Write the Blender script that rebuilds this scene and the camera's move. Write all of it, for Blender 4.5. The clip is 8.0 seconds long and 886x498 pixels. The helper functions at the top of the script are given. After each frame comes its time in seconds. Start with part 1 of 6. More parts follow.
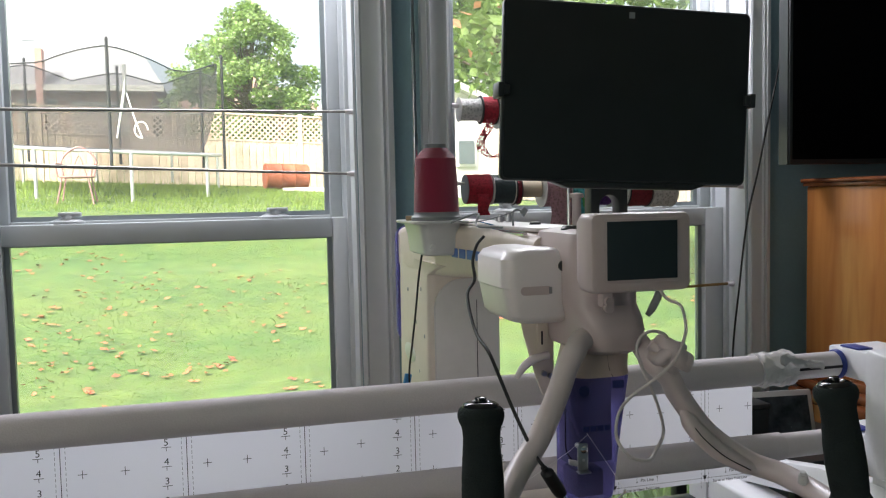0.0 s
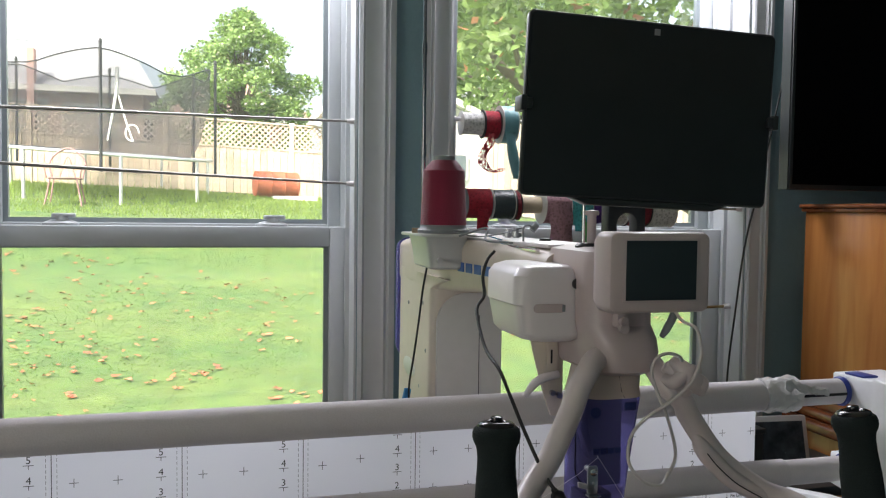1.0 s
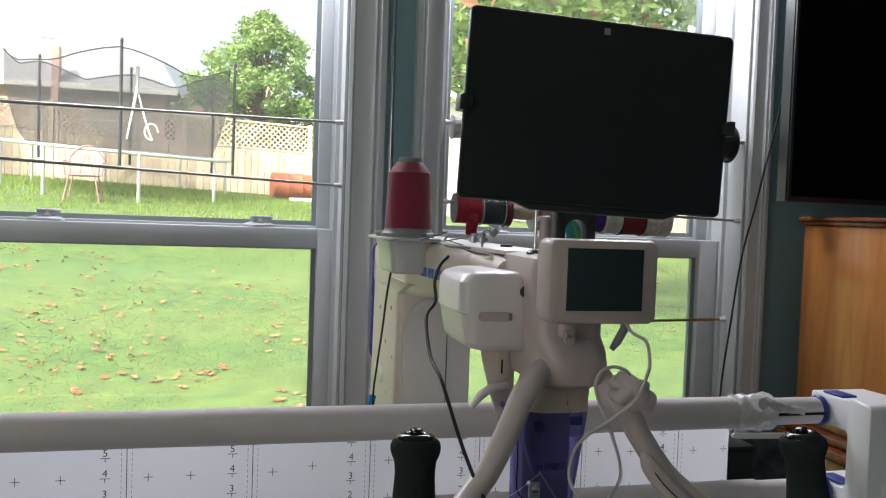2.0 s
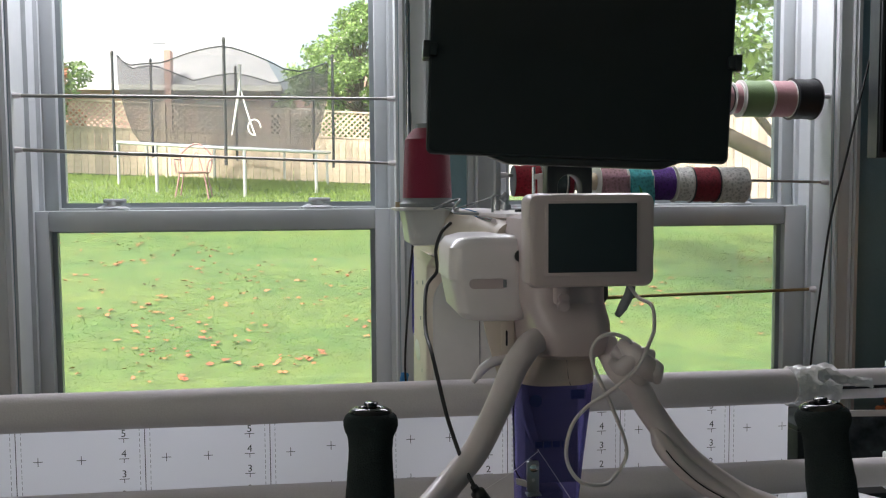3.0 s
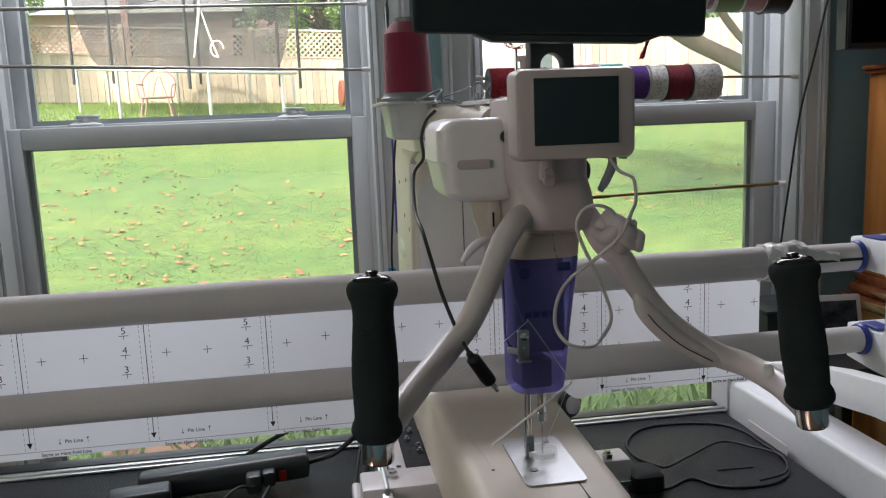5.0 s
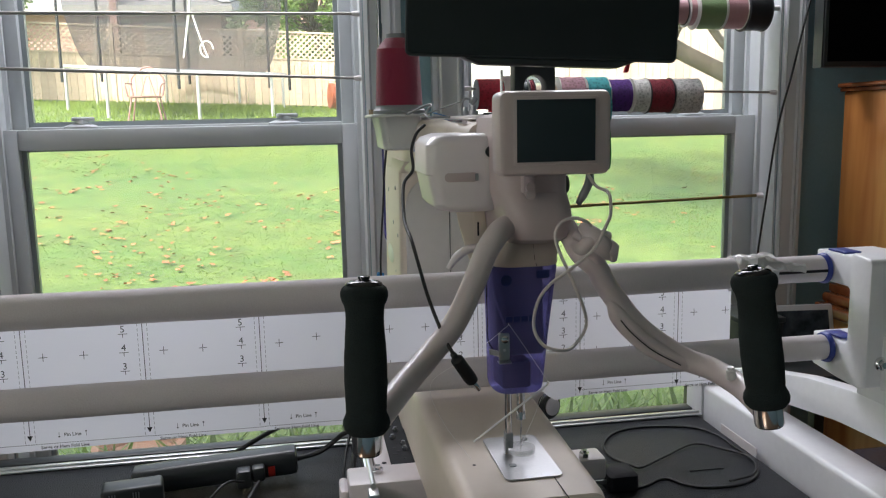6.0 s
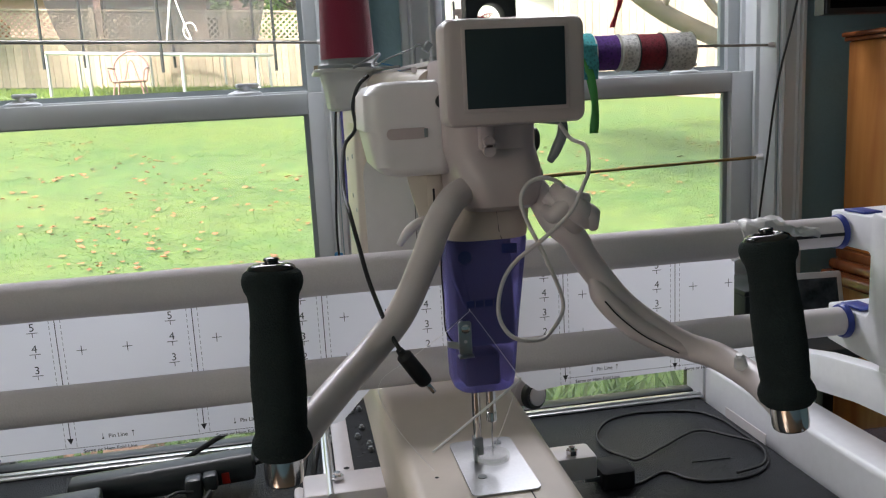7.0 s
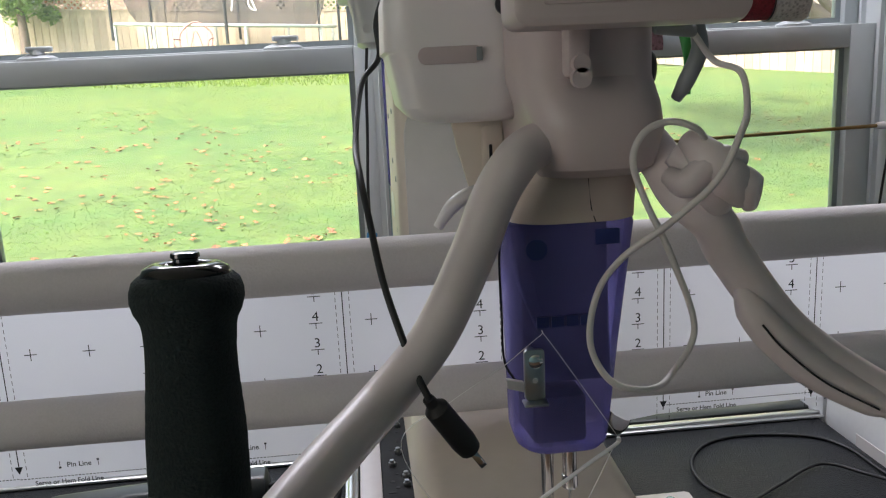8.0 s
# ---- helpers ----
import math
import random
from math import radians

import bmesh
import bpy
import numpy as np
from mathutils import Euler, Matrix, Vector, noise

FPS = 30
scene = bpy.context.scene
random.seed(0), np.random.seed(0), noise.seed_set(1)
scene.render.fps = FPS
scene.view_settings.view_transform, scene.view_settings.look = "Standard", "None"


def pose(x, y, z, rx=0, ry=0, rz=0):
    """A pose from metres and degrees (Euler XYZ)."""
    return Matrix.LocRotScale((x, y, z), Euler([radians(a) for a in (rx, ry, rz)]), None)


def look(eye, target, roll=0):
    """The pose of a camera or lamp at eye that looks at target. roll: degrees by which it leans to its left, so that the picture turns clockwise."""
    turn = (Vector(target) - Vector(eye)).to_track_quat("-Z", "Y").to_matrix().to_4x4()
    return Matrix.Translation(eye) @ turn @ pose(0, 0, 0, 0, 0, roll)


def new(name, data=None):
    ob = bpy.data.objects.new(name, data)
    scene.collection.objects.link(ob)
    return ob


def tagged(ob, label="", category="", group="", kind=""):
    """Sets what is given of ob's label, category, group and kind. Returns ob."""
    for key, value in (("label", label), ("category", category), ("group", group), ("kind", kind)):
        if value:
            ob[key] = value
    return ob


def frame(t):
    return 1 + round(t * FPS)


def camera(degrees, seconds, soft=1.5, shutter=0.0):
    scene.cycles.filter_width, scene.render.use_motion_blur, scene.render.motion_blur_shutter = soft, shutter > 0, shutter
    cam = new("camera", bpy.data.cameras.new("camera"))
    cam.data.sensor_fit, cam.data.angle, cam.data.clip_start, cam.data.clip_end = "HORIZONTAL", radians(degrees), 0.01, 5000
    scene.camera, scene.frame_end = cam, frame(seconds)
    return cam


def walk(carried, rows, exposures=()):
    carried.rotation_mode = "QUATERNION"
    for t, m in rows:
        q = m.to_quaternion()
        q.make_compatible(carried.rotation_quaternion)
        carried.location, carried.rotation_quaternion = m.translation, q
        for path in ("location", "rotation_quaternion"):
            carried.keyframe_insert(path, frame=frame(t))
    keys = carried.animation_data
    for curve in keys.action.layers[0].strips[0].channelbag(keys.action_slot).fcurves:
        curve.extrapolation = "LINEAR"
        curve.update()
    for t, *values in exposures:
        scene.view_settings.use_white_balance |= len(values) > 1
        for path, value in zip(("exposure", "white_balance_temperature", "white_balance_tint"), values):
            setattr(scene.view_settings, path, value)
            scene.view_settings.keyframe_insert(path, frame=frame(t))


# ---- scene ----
cam = camera(56.7, 8.0, soft=1.2)
PATH = [
    (0, (0.112, 0.012, 1.57), (0.619, 1.943, 1.444), -1.2),
    (0.5, (0.091, 0.016, 1.574), (0.606, 1.947, 1.478), -0.7),
    (1, (0.09, 0.036, 1.569), (0.628, 1.96, 1.476), 0.7),
    (1.5, (0.092, 0.047, 1.564), (0.65, 1.965, 1.458), 2.1),
    (1.7, (0.117, 0.044, 1.568), (0.657, 1.967, 1.473), 2.2),
    (2.8, (0.284, 0.065, 1.565), (0.583, 2.041, 1.495), 0.2),
    (3, (0.297, 0.076, 1.548), (0.537, 2.058, 1.425), -0.4),
    (3.5, (0.327, 0.09, 1.537), (0.493, 2.072, 1.319), -1.7),
    (4, (0.334, 0.083, 1.522), (0.517, 2.055, 1.245), -3.0),
    (4.5, (0.296, 0.075, 1.51), (0.556, 2.032, 1.189), -3.4),
    (6, (0.268, -0.002, 1.526), (0.599, 1.946, 1.217), -1.2),
    (6.5, (0.297, 0.047, 1.511), (0.658, 1.986, 1.18), -2.1),
    (7, (0.336, 0.135, 1.496), (0.671, 2.073, 1.134), -3.0),
    (7.2, (0.344, 0.171, 1.49), (0.664, 2.11, 1.118), -3.2),
    (7.5, (0.362, 0.27, 1.476), (0.646, 2.21, 1.08), -3.5),
    (8, (0.3798, 0.3778, 1.4565), (0.5608, 2.3262, 1.0432), -2.83),
]
EXPOSURES = [(0, 2.57), (1.7, 2.57), (3, 2.31), (3.5, 2.40), (4, 2.45), (4.7, 2.48), (6, 2.57), (7, 2.6), (8, 2.70)]
walk(cam, [(t, look(eye, target, roll)) for t, eye, target, roll in PATH], EXPOSURES)

ROOM = (-2.6, 3.4, -2.7)

# ---- world, sun, added fill lamps ----
SUN_ELEVATION, SUN_AZIMUTH = radians(48), radians(228)
world = bpy.data.worlds.new("sky")
scene.world = world
world.use_nodes = True
sky = world.node_tree.nodes.new("ShaderNodeTexSky")
sky.sky_type, sky.sun_disc = "NISHITA", False
sky.sun_elevation, sky.sun_rotation, sky.dust_density = SUN_ELEVATION, SUN_AZIMUTH, 9.0
haze = world.node_tree.nodes.new("ShaderNodeMixRGB")  # thin bright cloud all over the sky
haze.inputs[0].default_value, haze.inputs[2].default_value = 0.5, (2.1, 2.12, 2.2, 1)
world.node_tree.links.new(sky.outputs[0], haze.inputs[1])
world.node_tree.links.new(haze.outputs[0], world.node_tree.nodes["Background"].inputs[0])
world.node_tree.nodes["Background"].inputs[1].default_value = 0.15
sun = new("sun", bpy.data.lights.new("sun", "SUN"))
sun.data.energy, sun.data.angle, sun.data.color = 1.8, radians(5), (1.0, 0.95, 0.86)
sun_way = Vector((math.sin(SUN_AZIMUTH) * math.cos(SUN_ELEVATION), math.cos(SUN_AZIMUTH) * math.cos(SUN_ELEVATION), math.sin(SUN_ELEVATION)))
sun.matrix_world = look(sun_way * 30, (0, 0, 0))


def window_lamp(name, eye, target, width, height, watts):
    ob = new(name, bpy.data.lights.new(name, "AREA"))
    ob.data.shape, ob.data.size, ob.data.size_y, ob.data.energy = "RECTANGLE", width, height, watts
    ob.data.color = (0.94, 0.92, 1.0)
    ob.matrix_world = look(eye, target)


# added fill lamp in an unseen opening, for the machine's front faces
window_lamp("west_fill_light", (ROOM[0] + 0.02, -1.2, 1.6), (0, -1.2, 1.6), 1.9, 1.2, 1.6)
# added lamps above the view, standing in for sky light at the windows
for middle in (-0.009, 1.105):
    window_lamp("window_head_fill", (middle, 2.12, 2.36), (middle, 1.3, 1.3), 0.8, 0.28, 2.2)


# ---- materials ----
def material(name, color, rough=0.5, metal=0.0, vary=0.08, grain=60.0, bump=0.05, blotch=3.0, **extra):
    """A surface with grain, blotches and fine relief at real-world size."""
    m = bpy.data.materials.new(name)
    m.use_nodes = True
    n, l = m.node_tree.nodes, m.node_tree.links
    b = n["Principled BSDF"]
    at = n.new("ShaderNodeTexCoord")
    fine, coarse = n.new("ShaderNodeTexNoise"), n.new("ShaderNodeTexNoise")
    fine.inputs["Scale"].default_value, coarse.inputs["Scale"].default_value = grain, blotch
    fine.inputs["Detail"].default_value, coarse.inputs["Detail"].default_value = 4, 3
    for t in (fine, coarse):
        l.new(at.outputs["Object"], t.inputs["Vector"])
    add = n.new("ShaderNodeMath")
    add.operation = "ADD"
    l.new(fine.outputs["Fac"], add.inputs[0])
    l.new(coarse.outputs["Fac"], add.inputs[1])
    scale = n.new("ShaderNodeMapRange")
    scale.inputs["From Min"].default_value, scale.inputs["From Max"].default_value = 0.6, 1.4
    scale.inputs["To Min"].default_value, scale.inputs["To Max"].default_value = 1 - vary, 1 + vary
    l.new(add.outputs[0], scale.inputs["Value"])
    mix = n.new("ShaderNodeVectorMath")
    mix.operation = "SCALE"
    mix.inputs[0].default_value = color
    l.new(scale.outputs[0], mix.inputs["Scale"])
    l.new(mix.outputs[0], b.inputs["Base Color"])
    ruff = n.new("ShaderNodeMapRange")
    ruff.inputs["To Min"].default_value, ruff.inputs["To Max"].default_value = max(0.02, rough - 0.08), min(1, rough + 0.08)
    l.new(coarse.outputs["Fac"], ruff.inputs["Value"])
    l.new(ruff.outputs[0], b.inputs["Roughness"])
    b.inputs["Metallic"].default_value = metal
    if bump:
        bp = n.new("ShaderNodeBump")
        bp.inputs["Strength"].default_value, bp.inputs["Distance"].default_value = bump, 0.01
        l.new(fine.outputs["Fac"], bp.inputs["Height"])
        l.new(bp.outputs[0], b.inputs["Normal"])
    for key, value in extra.items():
        b.inputs[key.replace("_", " ")].default_value = value
    return m


def by_piece(m, amount=0.25):
    """Adds a tone of its own to each piece or island of a material."""
    n, l = m.node_tree.nodes, m.node_tree.links
    b = n["Principled BSDF"]
    was = b.inputs["Base Color"].links[0].from_socket
    info, geo = n.new("ShaderNodeObjectInfo"), n.new("ShaderNodeNewGeometry")
    add, fr, mr, mul = n.new("ShaderNodeMath"), n.new("ShaderNodeMath"), n.new("ShaderNodeMapRange"), n.new("ShaderNodeVectorMath")
    add.operation, fr.operation, mul.operation = "ADD", "FRACT", "SCALE"
    l.new(info.outputs["Random"], add.inputs[0])
    l.new(geo.outputs["Random Per Island"], add.inputs[1])
    l.new(add.outputs[0], fr.inputs[0])
    l.new(fr.outputs[0], mr.inputs["Value"])
    mr.inputs["To Min"].default_value, mr.inputs["To Max"].default_value = 1 - amount, 1 + amount
    l.new(was, mul.inputs[0])
    l.new(mr.outputs[0], mul.inputs["Scale"])
    l.new(mul.outputs[0], b.inputs["Base Color"])
    return m


def wood(name, color, dark, rough=0.3, rings=9.0, along="Z"):
    m = material(name, color, rough, 0, 0.12, 40, 0.04)
    n, l = m.node_tree.nodes, m.node_tree.links
    b = n["Principled BSDF"]
    at, mp, w, ramp = n.new("ShaderNodeTexCoord"), n.new("ShaderNodeMapping"), n.new("ShaderNodeTexNoise"), n.new("ShaderNodeValToRGB")
    s = {"X": (0.6, rings, rings), "Y": (rings, 0.6, rings), "Z": (rings, rings, 0.6)}[along]
    mp.inputs["Scale"].default_value = s
    l.new(at.outputs["Object"], mp.inputs["Vector"])
    l.new(mp.outputs[0], w.inputs["Vector"])
    w.inputs["Scale"].default_value, w.inputs["Detail"].default_value, w.inputs["Distortion"].default_value = 3.0, 8, 0.6
    ramp.color_ramp.elements[0].position, ramp.color_ramp.elements[1].position = 0.35, 0.65
    ramp.color_ramp.elements[0].color, ramp.color_ramp.elements[1].color = (*dark, 1), (*color, 1)
    l.new(w.outputs["Fac"], ramp.inputs[0])
    l.new(ramp.outputs[0], b.inputs["Base Color"])
    return m


def pane_glass(name, tint=(0.96, 0.98, 0.97), gloss=0.02, veil_share=0.05):
    m = bpy.data.materials.new(name)
    m.use_nodes = True
    n, l = m.node_tree.nodes, m.node_tree.links
    n.remove(n["Principled BSDF"])
    clear, shine, fr, mix = n.new("ShaderNodeBsdfTransparent"), n.new("ShaderNodeBsdfGlossy"), n.new("ShaderNodeFresnel"), n.new("ShaderNodeMixShader")
    clear.inputs[0].default_value = (*tint, 1)
    shine.inputs["Roughness"].default_value = gloss
    fr.inputs["IOR"].default_value = 1.45
    l.new(fr.outputs[0], mix.inputs[0])
    l.new(clear.outputs[0], mix.inputs[1])
    l.new(shine.outputs[0], mix.inputs[2])
    # a translucent share pales the view to imitate haze over the panes
    veil, veiled = n.new("ShaderNodeBsdfTranslucent"), n.new("ShaderNodeMixShader")
    veil.inputs[0].default_value = (0.9, 0.9, 0.88, 1)
    veiled.inputs[0].default_value = veil_share
    l.new(mix.outputs[0], veiled.inputs[1])
    l.new(veil.outputs[0], veiled.inputs[2])
    l.new(veiled.outputs[0], n["Material Output"].inputs[0])
    return m


def sheer(name, color, cover):
    """A net or a thin clear film: a share of it is open."""
    m = bpy.data.materials.new(name)
    m.use_nodes = True
    n, l = m.node_tree.nodes, m.node_tree.links
    b = n["Principled BSDF"]
    b.inputs["Base Color"].default_value = (*color, 1)
    b.inputs["Roughness"].default_value = 0.6
    clear, mix = n.new("ShaderNodeBsdfTransparent"), n.new("ShaderNodeMixShader")
    mix.inputs[0].default_value = cover
    l.new(clear.outputs[0], mix.inputs[1])
    l.new(b.outputs[0], mix.inputs[2])
    l.new(mix.outputs[0], n["Material Output"].inputs[0])
    return m


WALL = material("wall_paint_blue_grey", (0.25, 0.385, 0.43), 0.75, 0, 0.05, 120, 0.1)
TRIM = material("white_gloss_trim", (0.62, 0.64, 0.66), 0.35, 0, 0.04, 30, 0.03)
VINYL = material("white_vinyl_sash", (0.58, 0.61, 0.63), 0.4, 0, 0.04, 25, 0.02)
CEILING = material("ceiling_white", (0.78, 0.78, 0.76), 0.9, 0, 0.04, 150, 0.2)
FLOOR = wood("floor_boards", (0.25, 0.15, 0.08), (0.16, 0.09, 0.05), 0.35, 12, "X")
GLASS = pane_glass("window_glass")
SPACER = material("glazing_spacer", (0.32, 0.36, 0.37), 0.4, 0.3, 0.05)
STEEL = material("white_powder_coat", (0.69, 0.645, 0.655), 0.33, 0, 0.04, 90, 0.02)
BAR = material("pinkish_grey_handlebar", (0.63, 0.56, 0.56), 0.33, 0, 0.06, 60, 0.02)
# lighter, bluer copy of STEEL: window light put into the end frame's colour
STEEL_LIT = material("lit_white_powder_coat", (0.84, 0.85, 0.88), 0.3, 0, 0.04, 90, 0.02)
SLEEVE = material("white_cloth_sleeve", (0.64, 0.60, 0.61), 0.75, 0, 0.06, 500, 0.12, 8)
CLOTH = material("leader_cloth", (0.74, 0.74, 0.80), 0.9, 0, 0.035, 700, 0.1, 6)
n, l = CLOTH.node_tree.nodes, CLOTH.node_tree.links
thin, both = n.new("ShaderNodeBsdfTranslucent"), n.new("ShaderNodeMixShader")
thin.inputs[0].default_value = (0.69, 0.69, 0.76, 1)
both.inputs[0].default_value = 0.68
l.new(n["Principled BSDF"].outputs[0], both.inputs[1])
l.new(thin.outputs[0], both.inputs[2])
l.new(both.outputs[0], n["Material Output"].inputs[0])
INK = material("black_print", (0.012, 0.012, 0.015), 0.8, 0, 0.1, 200, 0)
CREAM = material("cream_machine_paint", (0.66, 0.585, 0.50), 0.46, 0, 0.04, 60, 0.015)
SKIN = material("pinkish_cream_casting", (0.60, 0.51, 0.46), 0.34, 0, 0.04, 60, 0.015)
PALE = material("pale_grey_machine_plastic", (0.53, 0.45, 0.45), 0.35, 0, 0.04, 60, 0.015)
WHITE = material("white_plastic", (0.78, 0.74, 0.75), 0.33, 0, 0.03, 50, 0.015)
CLEAR_TRAY = material("milky_plastic", (0.78, 0.79, 0.78), 0.3, 0, 0.04, 50, 0.01, Transmission_Weight=0.35)
PURPLE = material("purple_translucent_plastic", (0.31, 0.285, 0.74), 0.25, 0, 0.06, 30, 0.01, Transmission_Weight=0.72, IOR=1.06)
DEEP = material("dark_blue_print", (0.02, 0.03, 0.14), 0.35)
BLUE = material("blue_print", (0.05, 0.14, 0.45), 0.4)
COLLAR = material("blue_plastic", (0.03, 0.05, 0.26), 0.4, 0, 0.08)
FOAM = material("black_foam_grip", (0.022, 0.031, 0.031), 0.9, 0, 0.25, 900, 0.5, 40, Specular_IOR_Level=0.2)
BLACK = material("black_plastic", (0.022, 0.026, 0.027), 0.35, 0, 0.15, 80, 0.03)
GLOSSY = material("glossy_black_plastic", (0.01, 0.011, 0.011), 0.12, 0, 0.1, 80, 0.01)
# dark tone lifted to imitate veiling glare, as in BLACK and FOAM
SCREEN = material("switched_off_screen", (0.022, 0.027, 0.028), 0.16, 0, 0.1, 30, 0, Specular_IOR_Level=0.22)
LCD = material("grey_green_lcd", (0.028, 0.04, 0.046), 0.2, 0, 0.06, 30, 0, Specular_IOR_Level=0.25)
MATT = material("matt_black_steel", (0.012, 0.013, 0.015), 0.7, 0, 0.2, 80, 0.05, Specular_IOR_Level=0.2)
CHROME = material("chrome", (0.75, 0.74, 0.74), 0.1, 1.0, 0.03, 40, 0.01)
BRUSHED = material("brushed_steel", (0.47, 0.48, 0.49), 0.3, 1.0, 0.06, 300, 0.05)
ALU = material("aluminium_rail", (0.66, 0.67, 0.67), 0.32, 1.0, 0.05, 200, 0.03)
MAT = material("dark_table_laminate", (0.012, 0.014, 0.018), 0.45, 0, 0.7, 420, 0.7, 14, Specular_IOR_Level=0.32)
CABLE = material("black_rubber_cable", (0.012, 0.013, 0.014), 0.5, 0, 0.1)
WIRE = material("white_rubber_cable", (0.66, 0.62, 0.60), 0.45, 0, 0.05)
THREAD_RED = material("red_thread", (0.27, 0.008, 0.045), 0.6, 0, 0.12, 900, 0.5, 20, Sheen_Weight=0.3)
GREY = material("grey_plastic", (0.22, 0.24, 0.25), 0.45, 0, 0.06)
RED = material("red_switch", (0.5, 0.02, 0.01), 0.35)
CHERRY = wood("orange_varnished_wood", (0.50, 0.21, 0.06), (0.37, 0.14, 0.037), 0.22, 7, "Z")
CHERRY_DARK = wood("dark_varnished_moulding", (0.22, 0.07, 0.025), (0.13, 0.04, 0.015), 0.2, 7, "X")
TUB = material("smoky_plastic_tub", (0.05, 0.045, 0.055), 0.18, 0, 0.15, 20, 0.02, 8)


# ---- building blocks ----
def part(name, bm, mat, parent=None, label="", smooth=True):
    me = bpy.data.meshes.new(name)
    bm.normal_update()
    bm.to_mesh(me)
    bm.free()
    me.materials.append(mat)
    if smooth:
        me.polygons.foreach_set("use_smooth", [True] * len(me.polygons))
        me.set_sharp_from_angle(angle=radians(38))
    ob = new(name, me)
    if parent is not None:
        ob.parent = parent
    if label:
        ob["label"] = label
    return ob


def thing(name, label, category, group="", kind=""):
    return tagged(new(name), label, category, group, kind)


def box(x0, x1, y0, y1, z0, z1, bevel=0.0, segs=2):
    bm = bmesh.new()
    bmesh.ops.create_cube(bm, size=1.0, matrix=Matrix.Translation(((x0 + x1) / 2, (y0 + y1) / 2, (z0 + z1) / 2)) @ Matrix.Diagonal((x1 - x0, y1 - y0, z1 - z0, 1)))
    if bevel:
        bmesh.ops.bevel(bm, geom=bm.edges[:], offset=bevel, segments=segs, profile=0.5, affect="EDGES")
    return bm


def join(*bms):
    out = bmesh.new()
    for b in bms:
        me = bpy.data.meshes.new("joined")
        b.to_mesh(me)
        b.free()
        out.from_mesh(me)
        bpy.data.meshes.remove(me)
    return out


def moved(bm, m):
    bmesh.ops.transform(bm, matrix=m, verts=bm.verts[:])
    return bm


def lathe(profile, segs=32, m=Matrix()):
    """A turned solid round z from (radius, height) pairs."""
    bm = bmesh.new()
    rings = []
    for r, z in profile:
        if r < 1e-6:
            rings.append([bm.verts.new((0, 0, z))])
        else:
            rings.append([bm.verts.new((r * math.cos(2 * math.pi * k / segs), r * math.sin(2 * math.pi * k / segs), z)) for k in range(segs)])
    for a, b in zip(rings, rings[1:]):
        for k in range(segs):
            q = (k + 1) % segs
            if len(a) == 1 and len(b) > 1:
                bm.faces.new((a[0], b[q], b[k]))
            elif len(b) == 1 and len(a) > 1:
                bm.faces.new((a[k], a[q], b[0]))
            elif len(a) > 1:
                bm.faces.new((a[k], a[q], b[q], b[k]))
    for ring, flip in ((rings[0], True), (rings[-1], False)):
        if len(ring) > 1:
            bm.faces.new(ring[::-1] if flip else ring)
    bmesh.ops.recalc_face_normals(bm, faces=bm.faces[:])
    return moved(bm, m)


def aim(a, b):
    """The pose at a whose z points to b."""
    return Matrix.Translation(a) @ (Vector(b) - Vector(a)).to_track_quat("Z", "Y").to_matrix().to_4x4()


def rod(a, b, r, r2=None, segs=20, edge=0.0):
    h = (Vector(b) - Vector(a)).length
    r2 = r if r2 is None else r2
    pr = [(r, 0), (r2, h)] if not edge else [(r - edge, 0), (r, edge), (r2, h - edge), (r2 - edge, h)]
    return lathe([(0, 0)] + pr + [(0, h)], segs, aim(a, b))


def smooth_path(points, steps=8):
    ps = [Vector(p) for p in points]
    ps = [ps[0] * 2 - ps[1]] + ps + [ps[-1] * 2 - ps[-2]]
    out = []
    for i in range(1, len(ps) - 2):
        a, b, c, d = ps[i - 1 : i + 3]
        for k in range(steps):
            t = k / steps
            out.append(0.5 * ((2 * b) + (c - a) * t + (2 * a - 5 * b + 4 * c - d) * t * t + (3 * b - a - 3 * c + d) * t ** 3))
    return out + [ps[-2]]


def sweep(points, r, segs=12, steps=8, radii=None):
    """A round tube along a smooth line; radii may change along the given points."""
    path = smooth_path(points, steps)
    bm = bmesh.new()
    up = Vector((0.31, 0.2, 0.93)).normalized()
    rings = []
    for i, p in enumerate(path):
        way = (path[min(i + 1, len(path) - 1)] - path[max(i - 1, 0)]).normalized()
        side = way.cross(up)
        side = (side if side.length > 0.05 else way.cross(Vector((1, 0, 0)))).normalized()
        over = side.cross(way).normalized()
        up = over
        rr = r
        if radii:
            f = i / steps
            k = min(int(f), len(radii) - 2)
            rr = radii[k] + (radii[k + 1] - radii[k]) * (f - k)
        rings.append([bm.verts.new(p + (side * math.cos(2 * math.pi * k / segs) + over * math.sin(2 * math.pi * k / segs)) * rr) for k in range(segs)])
    for a, b in zip(rings, rings[1:]):
        for k in range(segs):
            q = (k + 1) % segs
            bm.faces.new((a[k], a[q], b[q], b[k]))
    bm.faces.new(rings[0][::-1])
    bm.faces.new(rings[-1])
    bmesh.ops.recalc_face_normals(bm, faces=bm.faces[:])
    return bm


